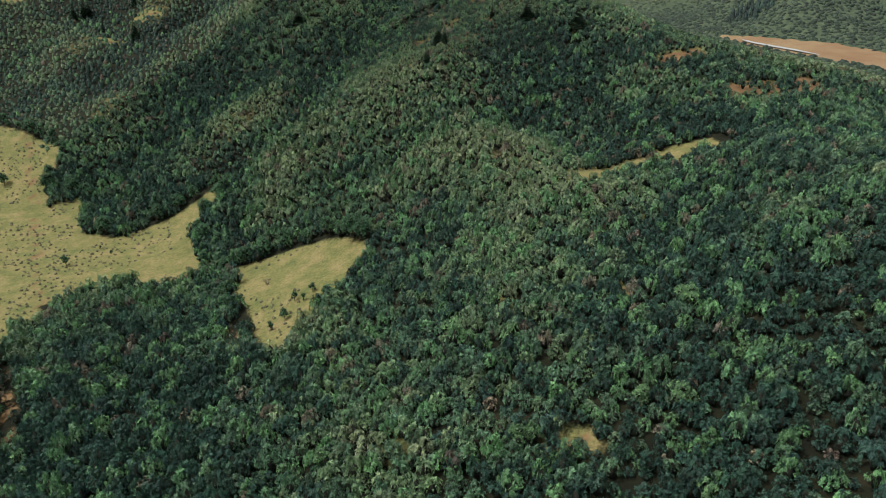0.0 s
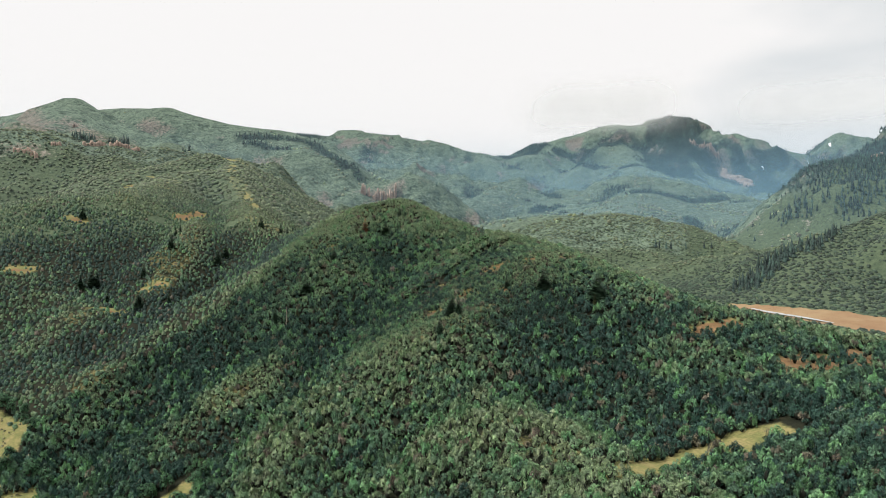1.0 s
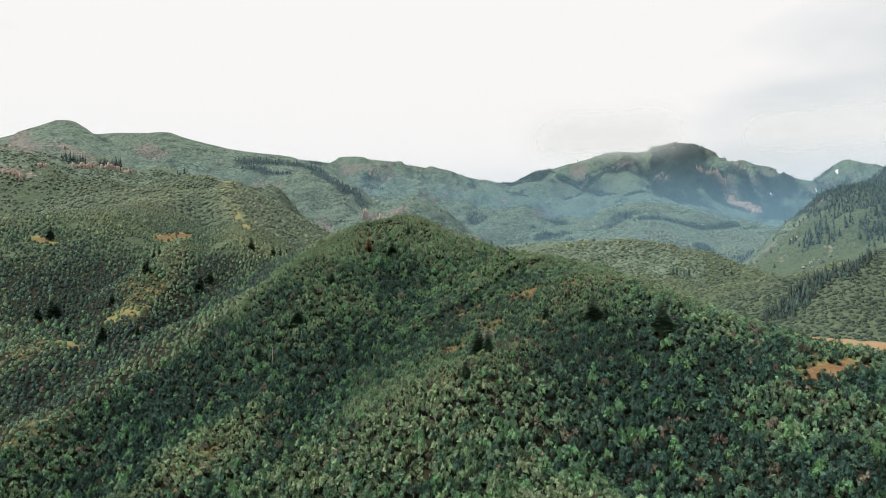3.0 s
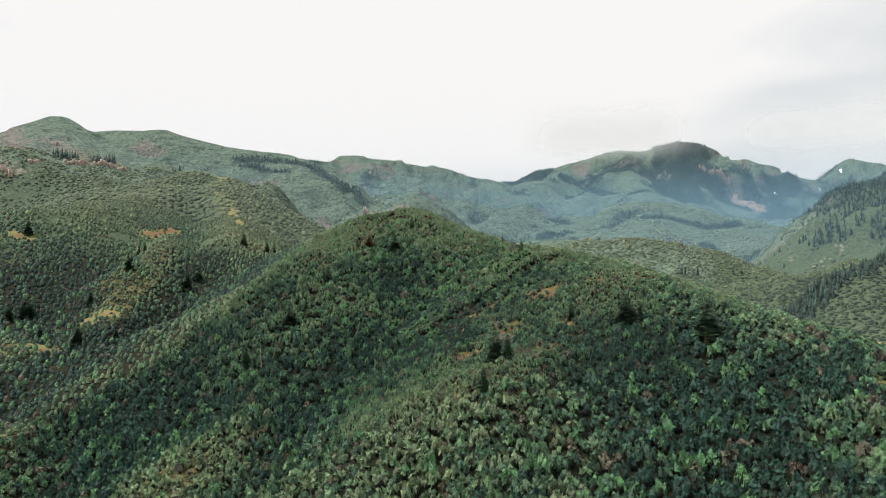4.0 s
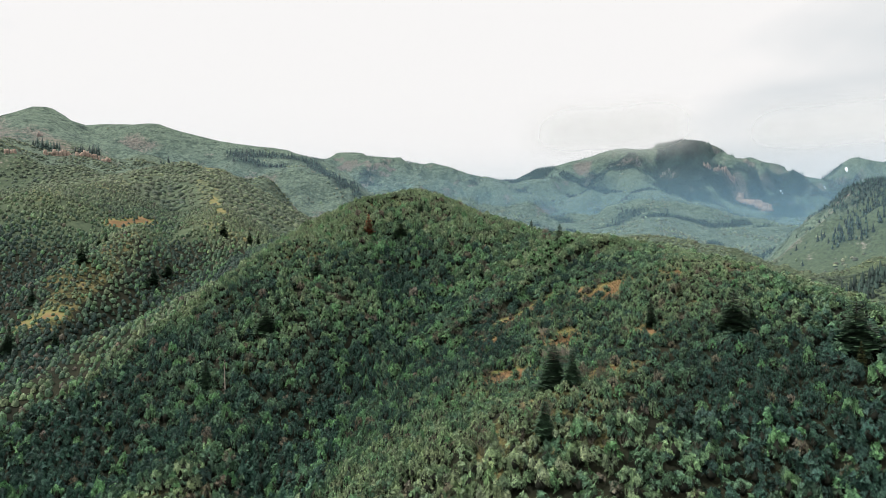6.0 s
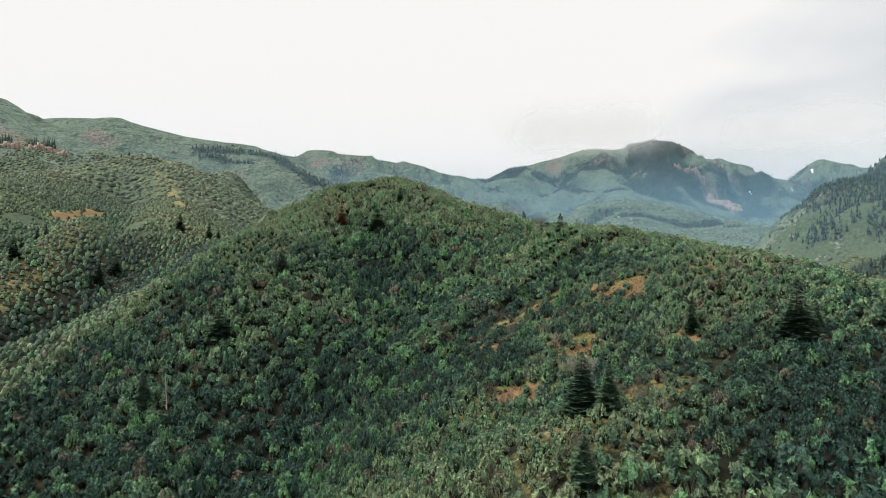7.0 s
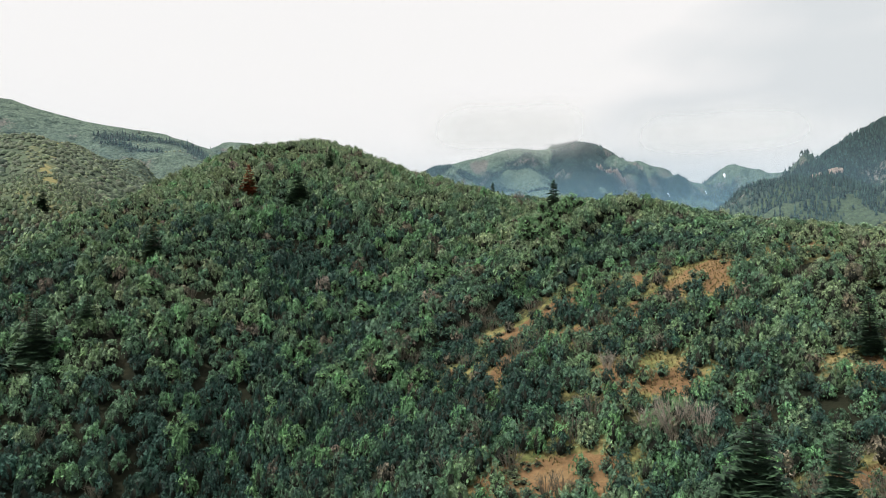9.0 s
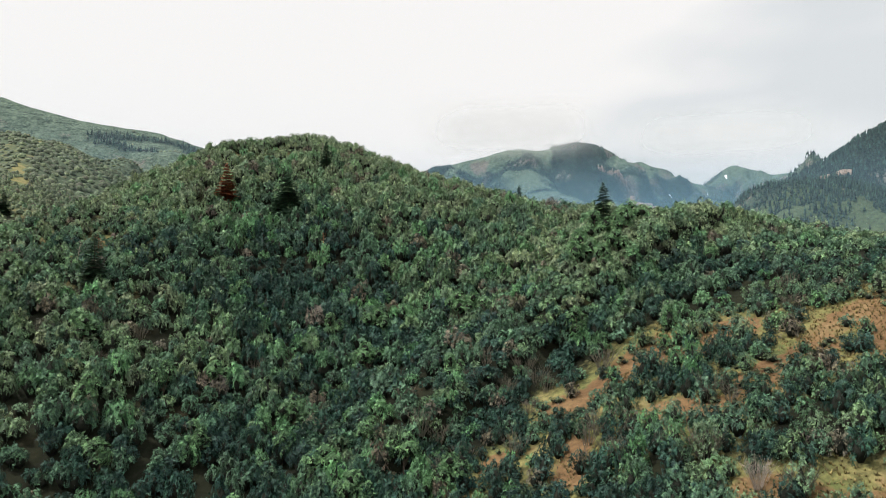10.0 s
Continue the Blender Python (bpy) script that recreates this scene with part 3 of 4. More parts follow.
# Paler picks on dry crests and lit slopes, brightness put into the leaf colour.
LIT_DRY_SCRUB = (
    (-50, 470, 30, 428, 46), (30, 428, 58, 385, 36), (58, 385, 62, 350, 16), (80, 340, 110, 290, 18), (-80, 450, -100, 412, 12), (-100, 412, -160, 350, 12), (-50, 300, -30, 180, 40),
    (-5, 250, 30, 190, 30), (-45, 395, 5, 395, 40), (-290, 600, -270, 700, 50), (-300, 760, -310, 900, 40), (-165, 582, -243, 786, 22), (-100, 530, -165, 582, 14),
)
# Darker picks: gully oaks, plus shaded slopes and lens falloff put into colour.
SHADED_OAK = (
    (60, 40, 130, 120, 55), (55, 285, 110, 250, 30), (44, 290, 80, 320, 16), (20, 262, 60, 280, 16), (14, 298, 34, 320, 6), (30, 322, 52, 345, 9), (-60, 318, -110, 335, 30), (-66, 400, -100, 355, 26), (-115, 500, -150, 430, 18), (-150, 430, -178, 375, 22),
    (-230, 480, -290, 500, 40), (-60, 70, -110, 100, 30), (90, 180, 120, 200, 30), (-60, 345, -20, 320, 14),
)


def species(x, y, dry, rng):
    """Leaf colours: dark oak in the gullies, olive and grey-green on the dry crests, bright maple here and there; lit
    crests and shaded slopes are put into the pick.
    """
    # Relief steers the pick, so crests come out lit and gullies dim.
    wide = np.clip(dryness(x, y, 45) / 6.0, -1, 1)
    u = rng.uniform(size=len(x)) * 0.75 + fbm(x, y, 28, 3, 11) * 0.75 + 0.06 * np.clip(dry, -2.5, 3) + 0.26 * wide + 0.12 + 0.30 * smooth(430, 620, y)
    u = u + 0.24 * strips(x, y, LIT_DRY_SCRUB, 30) - 0.45 * strips(x, y, SHADED_OAK, 30)
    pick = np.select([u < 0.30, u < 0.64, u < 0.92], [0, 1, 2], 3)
    r = rng.uniform(size=len(x))
    lush = 0.04 + 0.08 * smooth(260, 180, y) + 0.10 * smooth(0.2, -1.5, dry)
    pick = np.where((r < lush) & (y < 650), 4, pick)
    pick = np.where(r > 0.97, 5, pick)
    wild = 0.30 - 0.18 * smooth(380, 520, y)[:, None]
    c = SPECIES[pick] * (1 + wild * rng.uniform(-1, 1, (len(x), 1))) * rng.uniform(0.94, 1.06, (len(x), 3))
    calm = 0.6 * smooth(480, 700, y)[:, None]
    # Far hills run from dim hollows to lit ridges by colour, species included.
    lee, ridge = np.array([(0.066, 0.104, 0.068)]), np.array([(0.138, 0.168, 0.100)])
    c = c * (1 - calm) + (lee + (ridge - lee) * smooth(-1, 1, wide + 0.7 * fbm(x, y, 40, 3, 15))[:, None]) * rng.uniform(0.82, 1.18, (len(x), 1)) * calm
    east = (0.92 * smooth(230, 320, x) * smooth(380, 500, y) * smooth(1150, 1000, y))[:, None]
    c = c * (1 - east) + np.array([(0.038, 0.070, 0.048)]) * rng.uniform(0.6, 1.4, (len(x), 1)) * east
    return c, pick


def plant(name, label, x, y, forms, rng, gap, big=1.0, leaf=None, slim=1.0, gap_shade=0.0):
    keep = ~covered(x, y)
    x, y = x[keep], y[keep]
    dry = dryness(x, y)
    sparse = rng.uniform(size=len(x)) < np.where(dry > 2.0, 0.92, 0.98)
    x, y, dry = x[sparse], y[sparse], dry[sparse]
    z = ground_height(x, y)
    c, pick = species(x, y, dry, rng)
    lush = 1.0 + 0.30 * smooth(22, 6, z) * (np.hypot(x, y) < 500) - 0.22 * smooth(0.8, 3.5, dry)
    size = np.clip(rng.normal(1.0, 0.26, len(x)) + 0.5 * fbm(x, y, 13, 2, 19), 0.55, 1.6)
    width = gap * 0.80 * size ** 0.6 * lush ** 0.5 * big * slim
    tall = 3.0 * size * lush * big * (1 - 0.26 * smooth(262, 284, y) * smooth(420, 340, y) * smooth(-45, 0, x)) * np.where(pick == 4, 1.15, 1.0) * slim
    # Domes lack gaps, so twig and shadow dark is mixed into their colour.
    me = scatter(name, forms, x, y, z - 0.15, width, tall, c * (1 - gap_shade) + 0.025 * gap_shade, rng, [leaf or LEAVES, TWIG_SHADE])
    return tagged(new(name, me), label, "shrubs", kind="stuff")


rng = np.random.default_rng(4)
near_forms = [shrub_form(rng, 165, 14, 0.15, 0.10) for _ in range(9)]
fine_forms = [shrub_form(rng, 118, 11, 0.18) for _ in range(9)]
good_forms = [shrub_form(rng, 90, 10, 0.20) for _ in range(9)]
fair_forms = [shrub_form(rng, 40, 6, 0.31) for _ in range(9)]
far_forms = [dome_form(rng, 5, 7, 0.34) for _ in range(8)]
plain_forms = [dome_form(rng, 4, 0, 0.5) for _ in range(6)]


def shoulder(x, y):
    return (x > -42) & (x < 62) & (y > 268) & (y < 352)


def face(x, y):
    return shoulder(x, y) | (np.hypot(x / 112, (y - 360) / 92) < 1) & (y > 304) | (np.hypot((x + 22) / 80, (y - 440) / 52) < 1)


def foreground(x, y):
    return ~face(x, y) & (y > 24) & (y < 178) & (np.abs(x - 6) < 0.70 * (y + 46) + 24)


def valley(x, y):
    return ~face(x, y) & ~foreground(x, y) & (np.hypot((x - 5) / 200, (y - 190) / 235) < 1) & (np.abs(x) < 0.66 * (y + 62))


x, y = thicket(-42, 62, 268, 352, 1.7, rng)
plant("oak_scrub_on_shoulder", "low grey-green and dark oak scrub beside reddish soil", x, y, near_forms, rng, 1.7, 0.95, NEAR_LEAVES)
x, y = thicket(-130, 130, 300, 495, 2.1, rng)
sel = face(x, y) & ~shoulder(x, y)
plant("oak_scrub_on_knoll", "dense green oak scrub covering the knoll's face", x[sel], y[sel], fine_forms, rng, 2.1, 1.1)
x, y = thicket(-35, 60, 325, 395, 1.2, rng)
sel = (steepness(x, y, 2.5) > 0.75) & ~covered(x, y)
plant("oak_scrub_on_bank", "close-grown oak scrub on the steep bank above the gully", x[sel], y[sel], fine_forms, rng, 1.75)
x, y = thicket(-180, 190, 24, 178, 2.3, rng)
sel = foreground(x, y)
plant("oak_scrub_in_foreground", "thick upright scrub of mixed dark and bright greens", x[sel], y[sel], good_forms, rng, 2.3, 1.08)
x, y = thicket(-215, 215, -50, 430, 2.35, rng)
sel = valley(x, y)
plant("oak_scrub_in_valley", "thick mixed-green scrub oak on the lower slopes", x[sel], y[sel], fair_forms, rng, 2.35, 1.05)
x, y = thicket(-420, 330, -80, 660, 2.6, rng)
sel = ~(face(x, y) | foreground(x, y) | valley(x, y)) & (np.abs(x) < 0.68 * (y + 75))
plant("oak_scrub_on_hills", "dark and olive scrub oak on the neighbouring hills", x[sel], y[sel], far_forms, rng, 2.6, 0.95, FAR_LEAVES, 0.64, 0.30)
x, y = thicket(-900, 900, 300, 1400, 6.0, rng)
x, y = x + rng.normal(size=len(x)) * 1.5, y + rng.normal(size=len(x)) * 1.5
sel = ~((x > -420) & (x < 330) & (y < 660)) & (np.hypot(x, y) < 1450) & (np.abs(x) < 0.74 * y + 60)
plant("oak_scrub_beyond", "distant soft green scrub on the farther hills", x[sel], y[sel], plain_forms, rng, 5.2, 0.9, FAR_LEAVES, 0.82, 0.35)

# ---- distant woods ----
def spire_form(rng):
    b = Build()
    for lo, hi, r in ((0.05, 0.6, 0.26), (0.4, 1.0, 0.17)):
        a = np.arange(5) * 2 * np.pi / 5 + rng.uniform(0, 6)
        ring = np.stack([np.cos(a), np.sin(a), 0 * a], 1) * (r * rng.uniform(0.7, 1.25, 5))[:, None] + (0, 0, lo)
        ring[:, 2] += rng.uniform(-0.05, 0.05, 5)
        b.add(np.concatenate([ring, [(0, 0, hi)]]), [(j, (j + 1) % 5, 5) for j in range(5)])
    return b.get()


spires = [spire_form(rng) for _ in range(5)]
x, y = thicket(-1500, 2600, 800, 4300, 7.0, rng)
chance = smooth(0.15, 0.75, pines(x, y)) * 0.92
sel = (np.hypot(x, y) > 860) & (np.abs(x) < 0.8 * y + 100) & (rng.uniform(size=len(x)) < chance) & ~((x < -560) & (y < 1600) & (chance < 0.3))
x, y = x[sel], y[sel]
me = scatter("distant_conifers", spires, x, y, ground_height(x, y) - 0.5, rng.uniform(9, 14, len(x)), rng.uniform(6, 14, len(x)) * np.where(y < 1500, 1.5, 1.0), np.array([(0.020, 0.038, 0.034)]) * rng.uniform(0.6, 1.8, (len(x), 1)), rng, [FAR_LEAVES])
tagged(new("distant_conifers", me), "stands of dark blue-green conifers on the far mountains", "forest", kind="stuff")
x, y = thicket(-1600, 2400, 1000, 3700, 16.0, rng)
sel = (pines(x, y) < 0.3) & (fbm(x, y, 90, 3, 47) > 0.02) & (y > 1350) & (np.hypot(x, y) > 1350) & (np.abs(x) < 0.8 * y + 100) & ~((x < -500) & (y < 1750)) & (steepness(x, y) < 0.8) & (dryness(x, y, 60) < 5)
x, y = x[sel], y[sel]
c = np.array([(0.125, 0.155, 0.105)]) * rng.uniform(0.75, 1.3, (len(x), 1)) * rng.uniform(0.9, 1.1, (len(x), 3))
me = scatter("distant_aspens", [dome_form(rng, 4, 0, 0.6) for _ in range(5)], x, y, ground_height(x, y) - 0.5, rng.uniform(3.5, 6.5, len(x)), rng.uniform(4, 8, len(x)), c, rng, [FAR_LEAVES, FAR_LEAVES])
tagged(new("distant_aspens", me), "pale green aspen woods on the far slopes", "forest", kind="stuff")


# ---- single trees ----
def stem_mesh(rng, tall, radius, mat, bend=0.02, sides=7):
    b = Build()
    z = np.linspace(-0.4, tall, 7)
    line = np.stack([bend * tall * np.sin(z / tall * 3 + 1), bend * tall * np.cos(z / tall * 2), z], 1)
    tube(b, line, radius * (1 - 0.93 * np.linspace(0, 1, 7)), sides)
    v, t, s = b.get()
    return mesh_from("trunk", v, t, [mat])


def fir_crown(rng, tall, wide, mat, thin=1.0):
    """Whorls of drooping boughs, each a spray of needles with side sprays."""
    b = Build()
    levels = int(24 * thin) + 3
    for k in range(levels):
        h = 0.10 + 0.88 * (k / (levels - 1)) ** 0.92
        r = wide * (1 - h) ** 0.78 * rng.uniform(0.75, 1.15) + 0.10
        n = max(5, int(11 * (1 - h) * thin) + 5)
        for j in range(n):
            a = 2 * np.pi * (j + rng.uniform(-0.3, 0.3)) / n + k
            rr = r * rng.uniform(0.65, 1.15)
            out, side = np.array([np.cos(a), np.sin(a), 0]), np.array([-np.sin(a), np.cos(a), 0])
            z0 = h * tall + rng.uniform(-0.5, 0.5) * tall / levels
            drop = -0.22 * rr * rng.uniform(0.3, 1.5) * (1 - h) + 0.08
            w = 0.28 * rr + 0.14
            p = [(0, 0, z0) + out * rr * q + np.array([0, 0, drop * q * q * 2]) for q in (0.05, 0.4, 0.75, 1.0)]
            v = [p[0], p[1] + side * w, p[1] - side * w, p[2] + side * w * 0.8, p[2] - side * w * 0.8, p[3]]
            for q in (0.35, 0.6, 0.85):
                m = (0, 0, z0) + out * rr * q + np.array([0, 0, drop * q * q * 2])
                for sg in (1, -1):
                    tip = m + side * sg * w * rng.uniform(1.1, 1.9) + out * 0.22 * rr + (0, 0, rng.uniform(-0.22, 0.04))
                    b.add([m, m + out * 0.22 * rr + (0, 0, 0.05), tip], [(0, 1, 2)])
            b.add(v, [(0, 1, 2), (1, 3, 4), (1, 4, 2), (3, 5, 4)])
    v, t, s = b.get()
    return mesh_from("crown", v, t, [mat])


def fir(name, label, seed, tall, wide, needles, thin=1.0):
    rng = np.random.default_rng(seed)
    tree = tagged(new(name), label, "tree", "conifers on the hills")
    part("trunk", stem_mesh(rng, tall, 0.035 * tall ** 0.8, BARK), tree, "brown bark trunk")
    part("crown", fir_crown(rng, tall, wide, needles, thin), tree)
    return tree


def set_down(x, y, scale=1.0, turn=0.0, squeeze=1.0, sink=0.1):
    z = float(ground_height(np.array([x]), np.array([y]))[0])
    return pose(x, y, z - sink, 0, 0, turn) @ Matrix.Diagonal((scale * squeeze, scale * squeeze, scale, 1))


def row_of(makers, places, turn0=0, grow=1.0):
    """Trees from a few forms: (form, x, y, height as a share of the form's)."""
    first = set()
    for k, (form, x, y, s) in enumerate(places):
        m = set_down(x, y, s * grow, (turn0 + 67 * k) % 360, 0.9 + 0.05 * (k % 5))
        if form in first:
            copy_thing(makers[form], m)
        else:
            makers[form].matrix_basis = m
            first.add(form)


firs = {
    "a": fir("fir_tree", "dark green fir with drooping boughs above the scrub", 1, 10.0, 3.1, NEEDLES),
    "b": fir("fir_tree", "tall narrow dark fir standing in oak scrub", 2, 10.0, 2.0, NEEDLES),
    "c": fir("fir_tree", "broad old fir with ragged dark boughs", 3, 10.0, 4.2, NEEDLES, 0.9),
    "d": fir("fir_tree", "thin olive fir losing its needles", 4, 10.0, 2.0, DULL, 0.7),
    "r": fir("fir_tree", "dying fir with rust-red needles on the knoll", 5, 10.0, 3.0, RUST, 0.85),
}
row_of(firs, (
    ("a", 26, 393, 1.12), ("a", -61, 385, 0.95), ("a", -67, 366, 0.65), ("d", -77, 367, 0.80), ("c", -72, 358, 1.05), ("a", -26, 440, 0.95), ("c", -34, 424, 1.05),
    ("r", -47, 424, 1.10), ("c", 48, 296, 1.0), ("b", 32, 304, 0.75), ("c", 6, 285, 1.05), ("a", 9, 280, 0.85), ("a", 1, 264, 0.75), ("c", 70, 287, 1.20),
    ("b", -120, 344, 0.95), ("a", -84, 338, 1.00), ("d", -73, 340, 0.85), ("b", -205, 520, 1.05), ("a", -191, 475, 1.00), ("a", -164, 494, 1.05), ("c", -164, 512, 1.00),
    ("a", -189, 417, 1.00), ("b", -122, 536, 1.00), ("a", -232, 444, 1.15), ("d", -62, 387, 0.60), ("d", -52, 422, 0.75), ("b", -168, 412, 1.00), ("a", -237, 439, 1.05),
    ("d", 43, 316, 0.65), ("a", -148, 555, 0.95), ("b", -203, 524, 1.00), ("a", -200, 450, 0.85), ("b", -214, 428, 1.05), ("c", -186, 411, 0.95), ("a", -230, 446, 1.05),
    ("b", -196, 490, 1.05), ("b", -164, 486, 1.10), ("a", 21, 434, 0.60), ("d", -89, 378, 0.85), ("b", -124, 564, 0.90), ("c", -110, 545, 0.80), ("a", -128, 540, 0.85),
    ("d", 68, 282, 0.70), ("b", 53, 298, 0.80), ("d", -124, 352, 0.70), ("d", -82, 361, 0.80), ("b", -64, 391, 0.55), ("d", -41, 430, 0.70), ("d", -29, 432, 0.60),
    ("a", -284, 533, 1.0), ("b", -340, 640, 1.1), ("a", -365, 660, 1.0), ("b", -490, 838, 1.4), ("a", -497, 845, 1.3),
), 0, 0.95)


def bare_tree(name, label, seed, tall, radius, mat, limbs, spread, low=0.15, group="dead trees on the knoll"):
    rng = np.random.default_rng(seed)
    tree = tagged(new(name), label, "dead tree", group)
    part("trunk", stem_mesh(rng, tall, radius, mat, 0.015, 6), tree)
    for k in range(limbs):
        b = Build()
        h = low + (0.96 - low) * (k + rng.uniform()) / limbs
        a, r = rng.uniform(0, 6.28), spread * (1.08 - h) * rng.uniform(0.5, 1.2) + 0.2
        o = np.array([np.cos(a), np.sin(a), 0])
        p = np.array([0, 0, h * tall])
        q1, q2 = p + o * r * 0.5 + (0, 0, rng.uniform(-0.1, 0.25)), p + o * r + (0, 0, rng.uniform(-0.1, 0.7))
        tube(b, [p, q1, q2], (0.06, 0.035, 0.014), 3)
        side = np.array([-o[1], o[0], 0.3]) * rng.choice((-1, 1))
        tube(b, [q1, q1 + side * r * 0.35 + o * r * 0.2], (0.03, 0.012), 3)
        v, t, s = b.get()
        part("branch", mesh_from("branch", v, t, [mat]), tree)
    return tree


bare_tree("dead_snag", "tall bleached snag with a few short stubs", 11, 12.0, 0.24, DEADWOOD, 22, 1.0).matrix_basis = set_down(-77, 333)
bare_tree("dead_snag", "reddish dead treetop with bare upswept branches", 12, 6.0, 0.12, REDWOOD, 30, 1.9).matrix_basis = set_down(-63, 393)
bare_tree("dead_snag", "pale leaning dead tree beside the reddish one", 13, 5.5, 0.11, DEADWOOD, 18, 1.2).matrix_basis = set_down(-66, 391) @ pose(0, 0, 0, 6, 8, 40)
bare_tree("dead_snag", "small orange-brown dead conifer on the slope", 14, 5.0, 0.11, REDWOOD, 26, 1.1, 0.1).matrix_basis = set_down(-26, 408)
bare_tree("dead_snag", "grey dead trunk below the lone fir", 15, 6.0, 0.12, DEADWOOD, 14, 0.9).matrix_basis = set_down(24, 391)
bare_tree("dead_snag", "thin grey snag on the crest of the knoll", 16, 5.5, 0.09, DEADWOOD, 16, 0.7).matrix_basis = set_down(-27, 451)
bare_tree("dead_snag", "thin bare snag among the crest scrub", 17, 5.0, 0.08, DEADWOOD, 12, 0.6).matrix_basis = set_down(2, 433)


def brush(seed, label, tall, stems, mat, leafy=False):
    """A bare shrub: a fan of grey upright stems that fork."""
    rng = np.random.default_rng(seed)
    thing = tagged(new("bare_shrub"), label, "bare shrub", "leafless shrubs in the scrub")
    b = Build()
    for k in range(stems):
        a, lean = rng.uniform(0, 6.28), rng.uniform(0.15, 0.8)
        o = np.array([np.cos(a), np.sin(a), 0])
        h = tall * rng.uniform(0.6, 1.0)
        p0, p1, p2 = o * rng.uniform(0, 0.5), o * (0.3 + lean * h * 0.45) + (0, 0, h * 0.55), o * (0.3 + lean * h * 0.8) + (0, 0, h)
        p0 = p0 - np.array([0, 0, 0.3])
        tube(b, [p0, p1, p2], (0.036, 0.024, 0.010), 3)
        for q in range(3):
            m = p1 + (p2 - p1) * rng.uniform(0, 0.7)
            tube(b, [m, m + unit(rng.normal(size=3) * 0.5 + o * 0.4 + (0, 0, 0.9)) * h * rng.uniform(0.2, 0.4)], (0.022, 0.008), 3)
    v, t, s = b.get()
    part("twig_crown", mesh_from("twig_crown", v, t, [mat]), thing)
    return thing


GREYWOOD = bark_material("grey_twigs", (0.075, 0.07, 0.052), (0.18, 0.165, 0.13), 5.0)
bushes = {
    "a": brush(21, "leafless grey-brown shrub with upright stems", 3.2, 26, GREYWOOD),
    "b": brush(22, "tangled pale grey bare shrub in green scrub", 2.6, 34, GREYWOOD),
    "c": brush(23, "large bleached dead shrub beside red soil", 4.8, 46, DEADWOOD),
}
rng2 = random.Random(7)
places = [("c", 10, 305, 1.0), ("c", 12, 303, 0.85), ("c", 8, 306, 0.8), ("a", -3, 313, 0.9), ("b", -7, 319, 1.0), ("a", -3, 353, 1.1), ("a", 0, 355, 1.1), ("b", -12, 349, 1.0), ("a", -14, 349, 1.1),
          ("b", 3, 382, 1.1), ("b", -30, 376, 0.9), ("a", -35, 374, 1.0), ("b", -15, 358, 1.0), ("b", 0, 332, 1.1), ("b", 8, 326, 1.1), ("a", 6, 329, 1.0), ("b", 2, 332, 1.0), ("c", 9, 320, 0.6), ("b", 11, 318, 1.0),
          ("a", 0, 355, 1.0), ("a", -41, 360, 0.9), ("b", 12, 346, 0.8), ("a", -26, 365, 1.0)]
for k in range(200):
    u, v = rng2.random(), rng2.random()
    if k < 60:
        px, py = -14 + 34 * u, 250 + 110 * v
    elif k < 150:
        px, py = -110 + 210 * u, 310 + 130 * v
    else:
        px, py = -60 + 160 * u, 40 + 220 * v
    places.append((rng2.choice("aab"), px, py, rng2.uniform(0.7, 1.15)))
row_of(bushes, places, 20)


def leafy_tree(name, label, seed, tall, wide, mat, count, group, size=0.30):
    rng = np.random.default_rng(seed)
    tree = tagged(new(name), label, "tree", group)
    part("trunk", stem_mesh(rng, tall * 0.75, 0.10 + 0.012 * tall, BARK, 0.04), tree, "grey-brown trunk")
    b = Build()
    n = 9
    a = rng.uniform(0, 6.28, n)
    h = rng.uniform(0.35, 0.88, n)
    o = wide * rng.uniform(0.15, 0.62, n) * np.where(h > 0.75, 0.5, 1)
    c = np.stack([np.cos(a) * o, np.sin(a) * o, h * tall], 1)
    r = wide * rng.uniform(0.30, 0.48, n)
    # Near-black cores put the shade between the leaf clumps.
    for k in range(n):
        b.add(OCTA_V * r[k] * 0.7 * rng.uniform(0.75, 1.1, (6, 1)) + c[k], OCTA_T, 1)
    leaves(b, rng, c, r, count, size, 0, -0.5)
    v, t, s = b.get()
    part("crown", mesh_from("crown", v, t, [mat, TWIG_SHADE], s), tree)
    b = Build()
    for k in range(n):
        q = c[k] * (0.5, 0.5, 0.6)
        tube(b, [(0, 0, 0.18 * tall), q, c[k]], (0.07, 0.05, 0.02), 4)
    v, t, s = b.get()
    part("bough_frame", mesh_from("bough_frame", v, t, [BARK]), tree)
    return tree


maples = {
    "a": leafy_tree("maple_tree", "bright green young maple among darker oaks", 31, 4.6, 1.9, MAPLE, 420, "bright maples"),
    "b": leafy_tree("maple_tree", "light green maple with a rounded leafy crown", 32, 4.2, 2.2, MAPLE, 460, "bright maples"),
}
places = [(15, 366), (19, 371), (23, 377), (27, 383), (21, 383), (14, 373), (-30, 356), (-40, 369), (-46, 366), (-19, 374), (-24, 383), (-4, 380), (-20, 351), (-16, 347), (-54, 362), (-29, 363), (8, 358), (-17, 383), (-40, 390), (-25, 349), (-40, 357), (-2, 377),
          (41, 54), (47, 52), (60, 60), (-16, 58), (-12, 67), (20, 52), (-81, 69), (56, 77), (-10, 77), (-48, 81), (-84, 103), (-75, 103), (45, 121), (9, 88), (-34, 346), (-12, 340), (-50, 353), (-22, 344), (-30, 337), (-46, 341), (-9, 356), (-58, 373)]
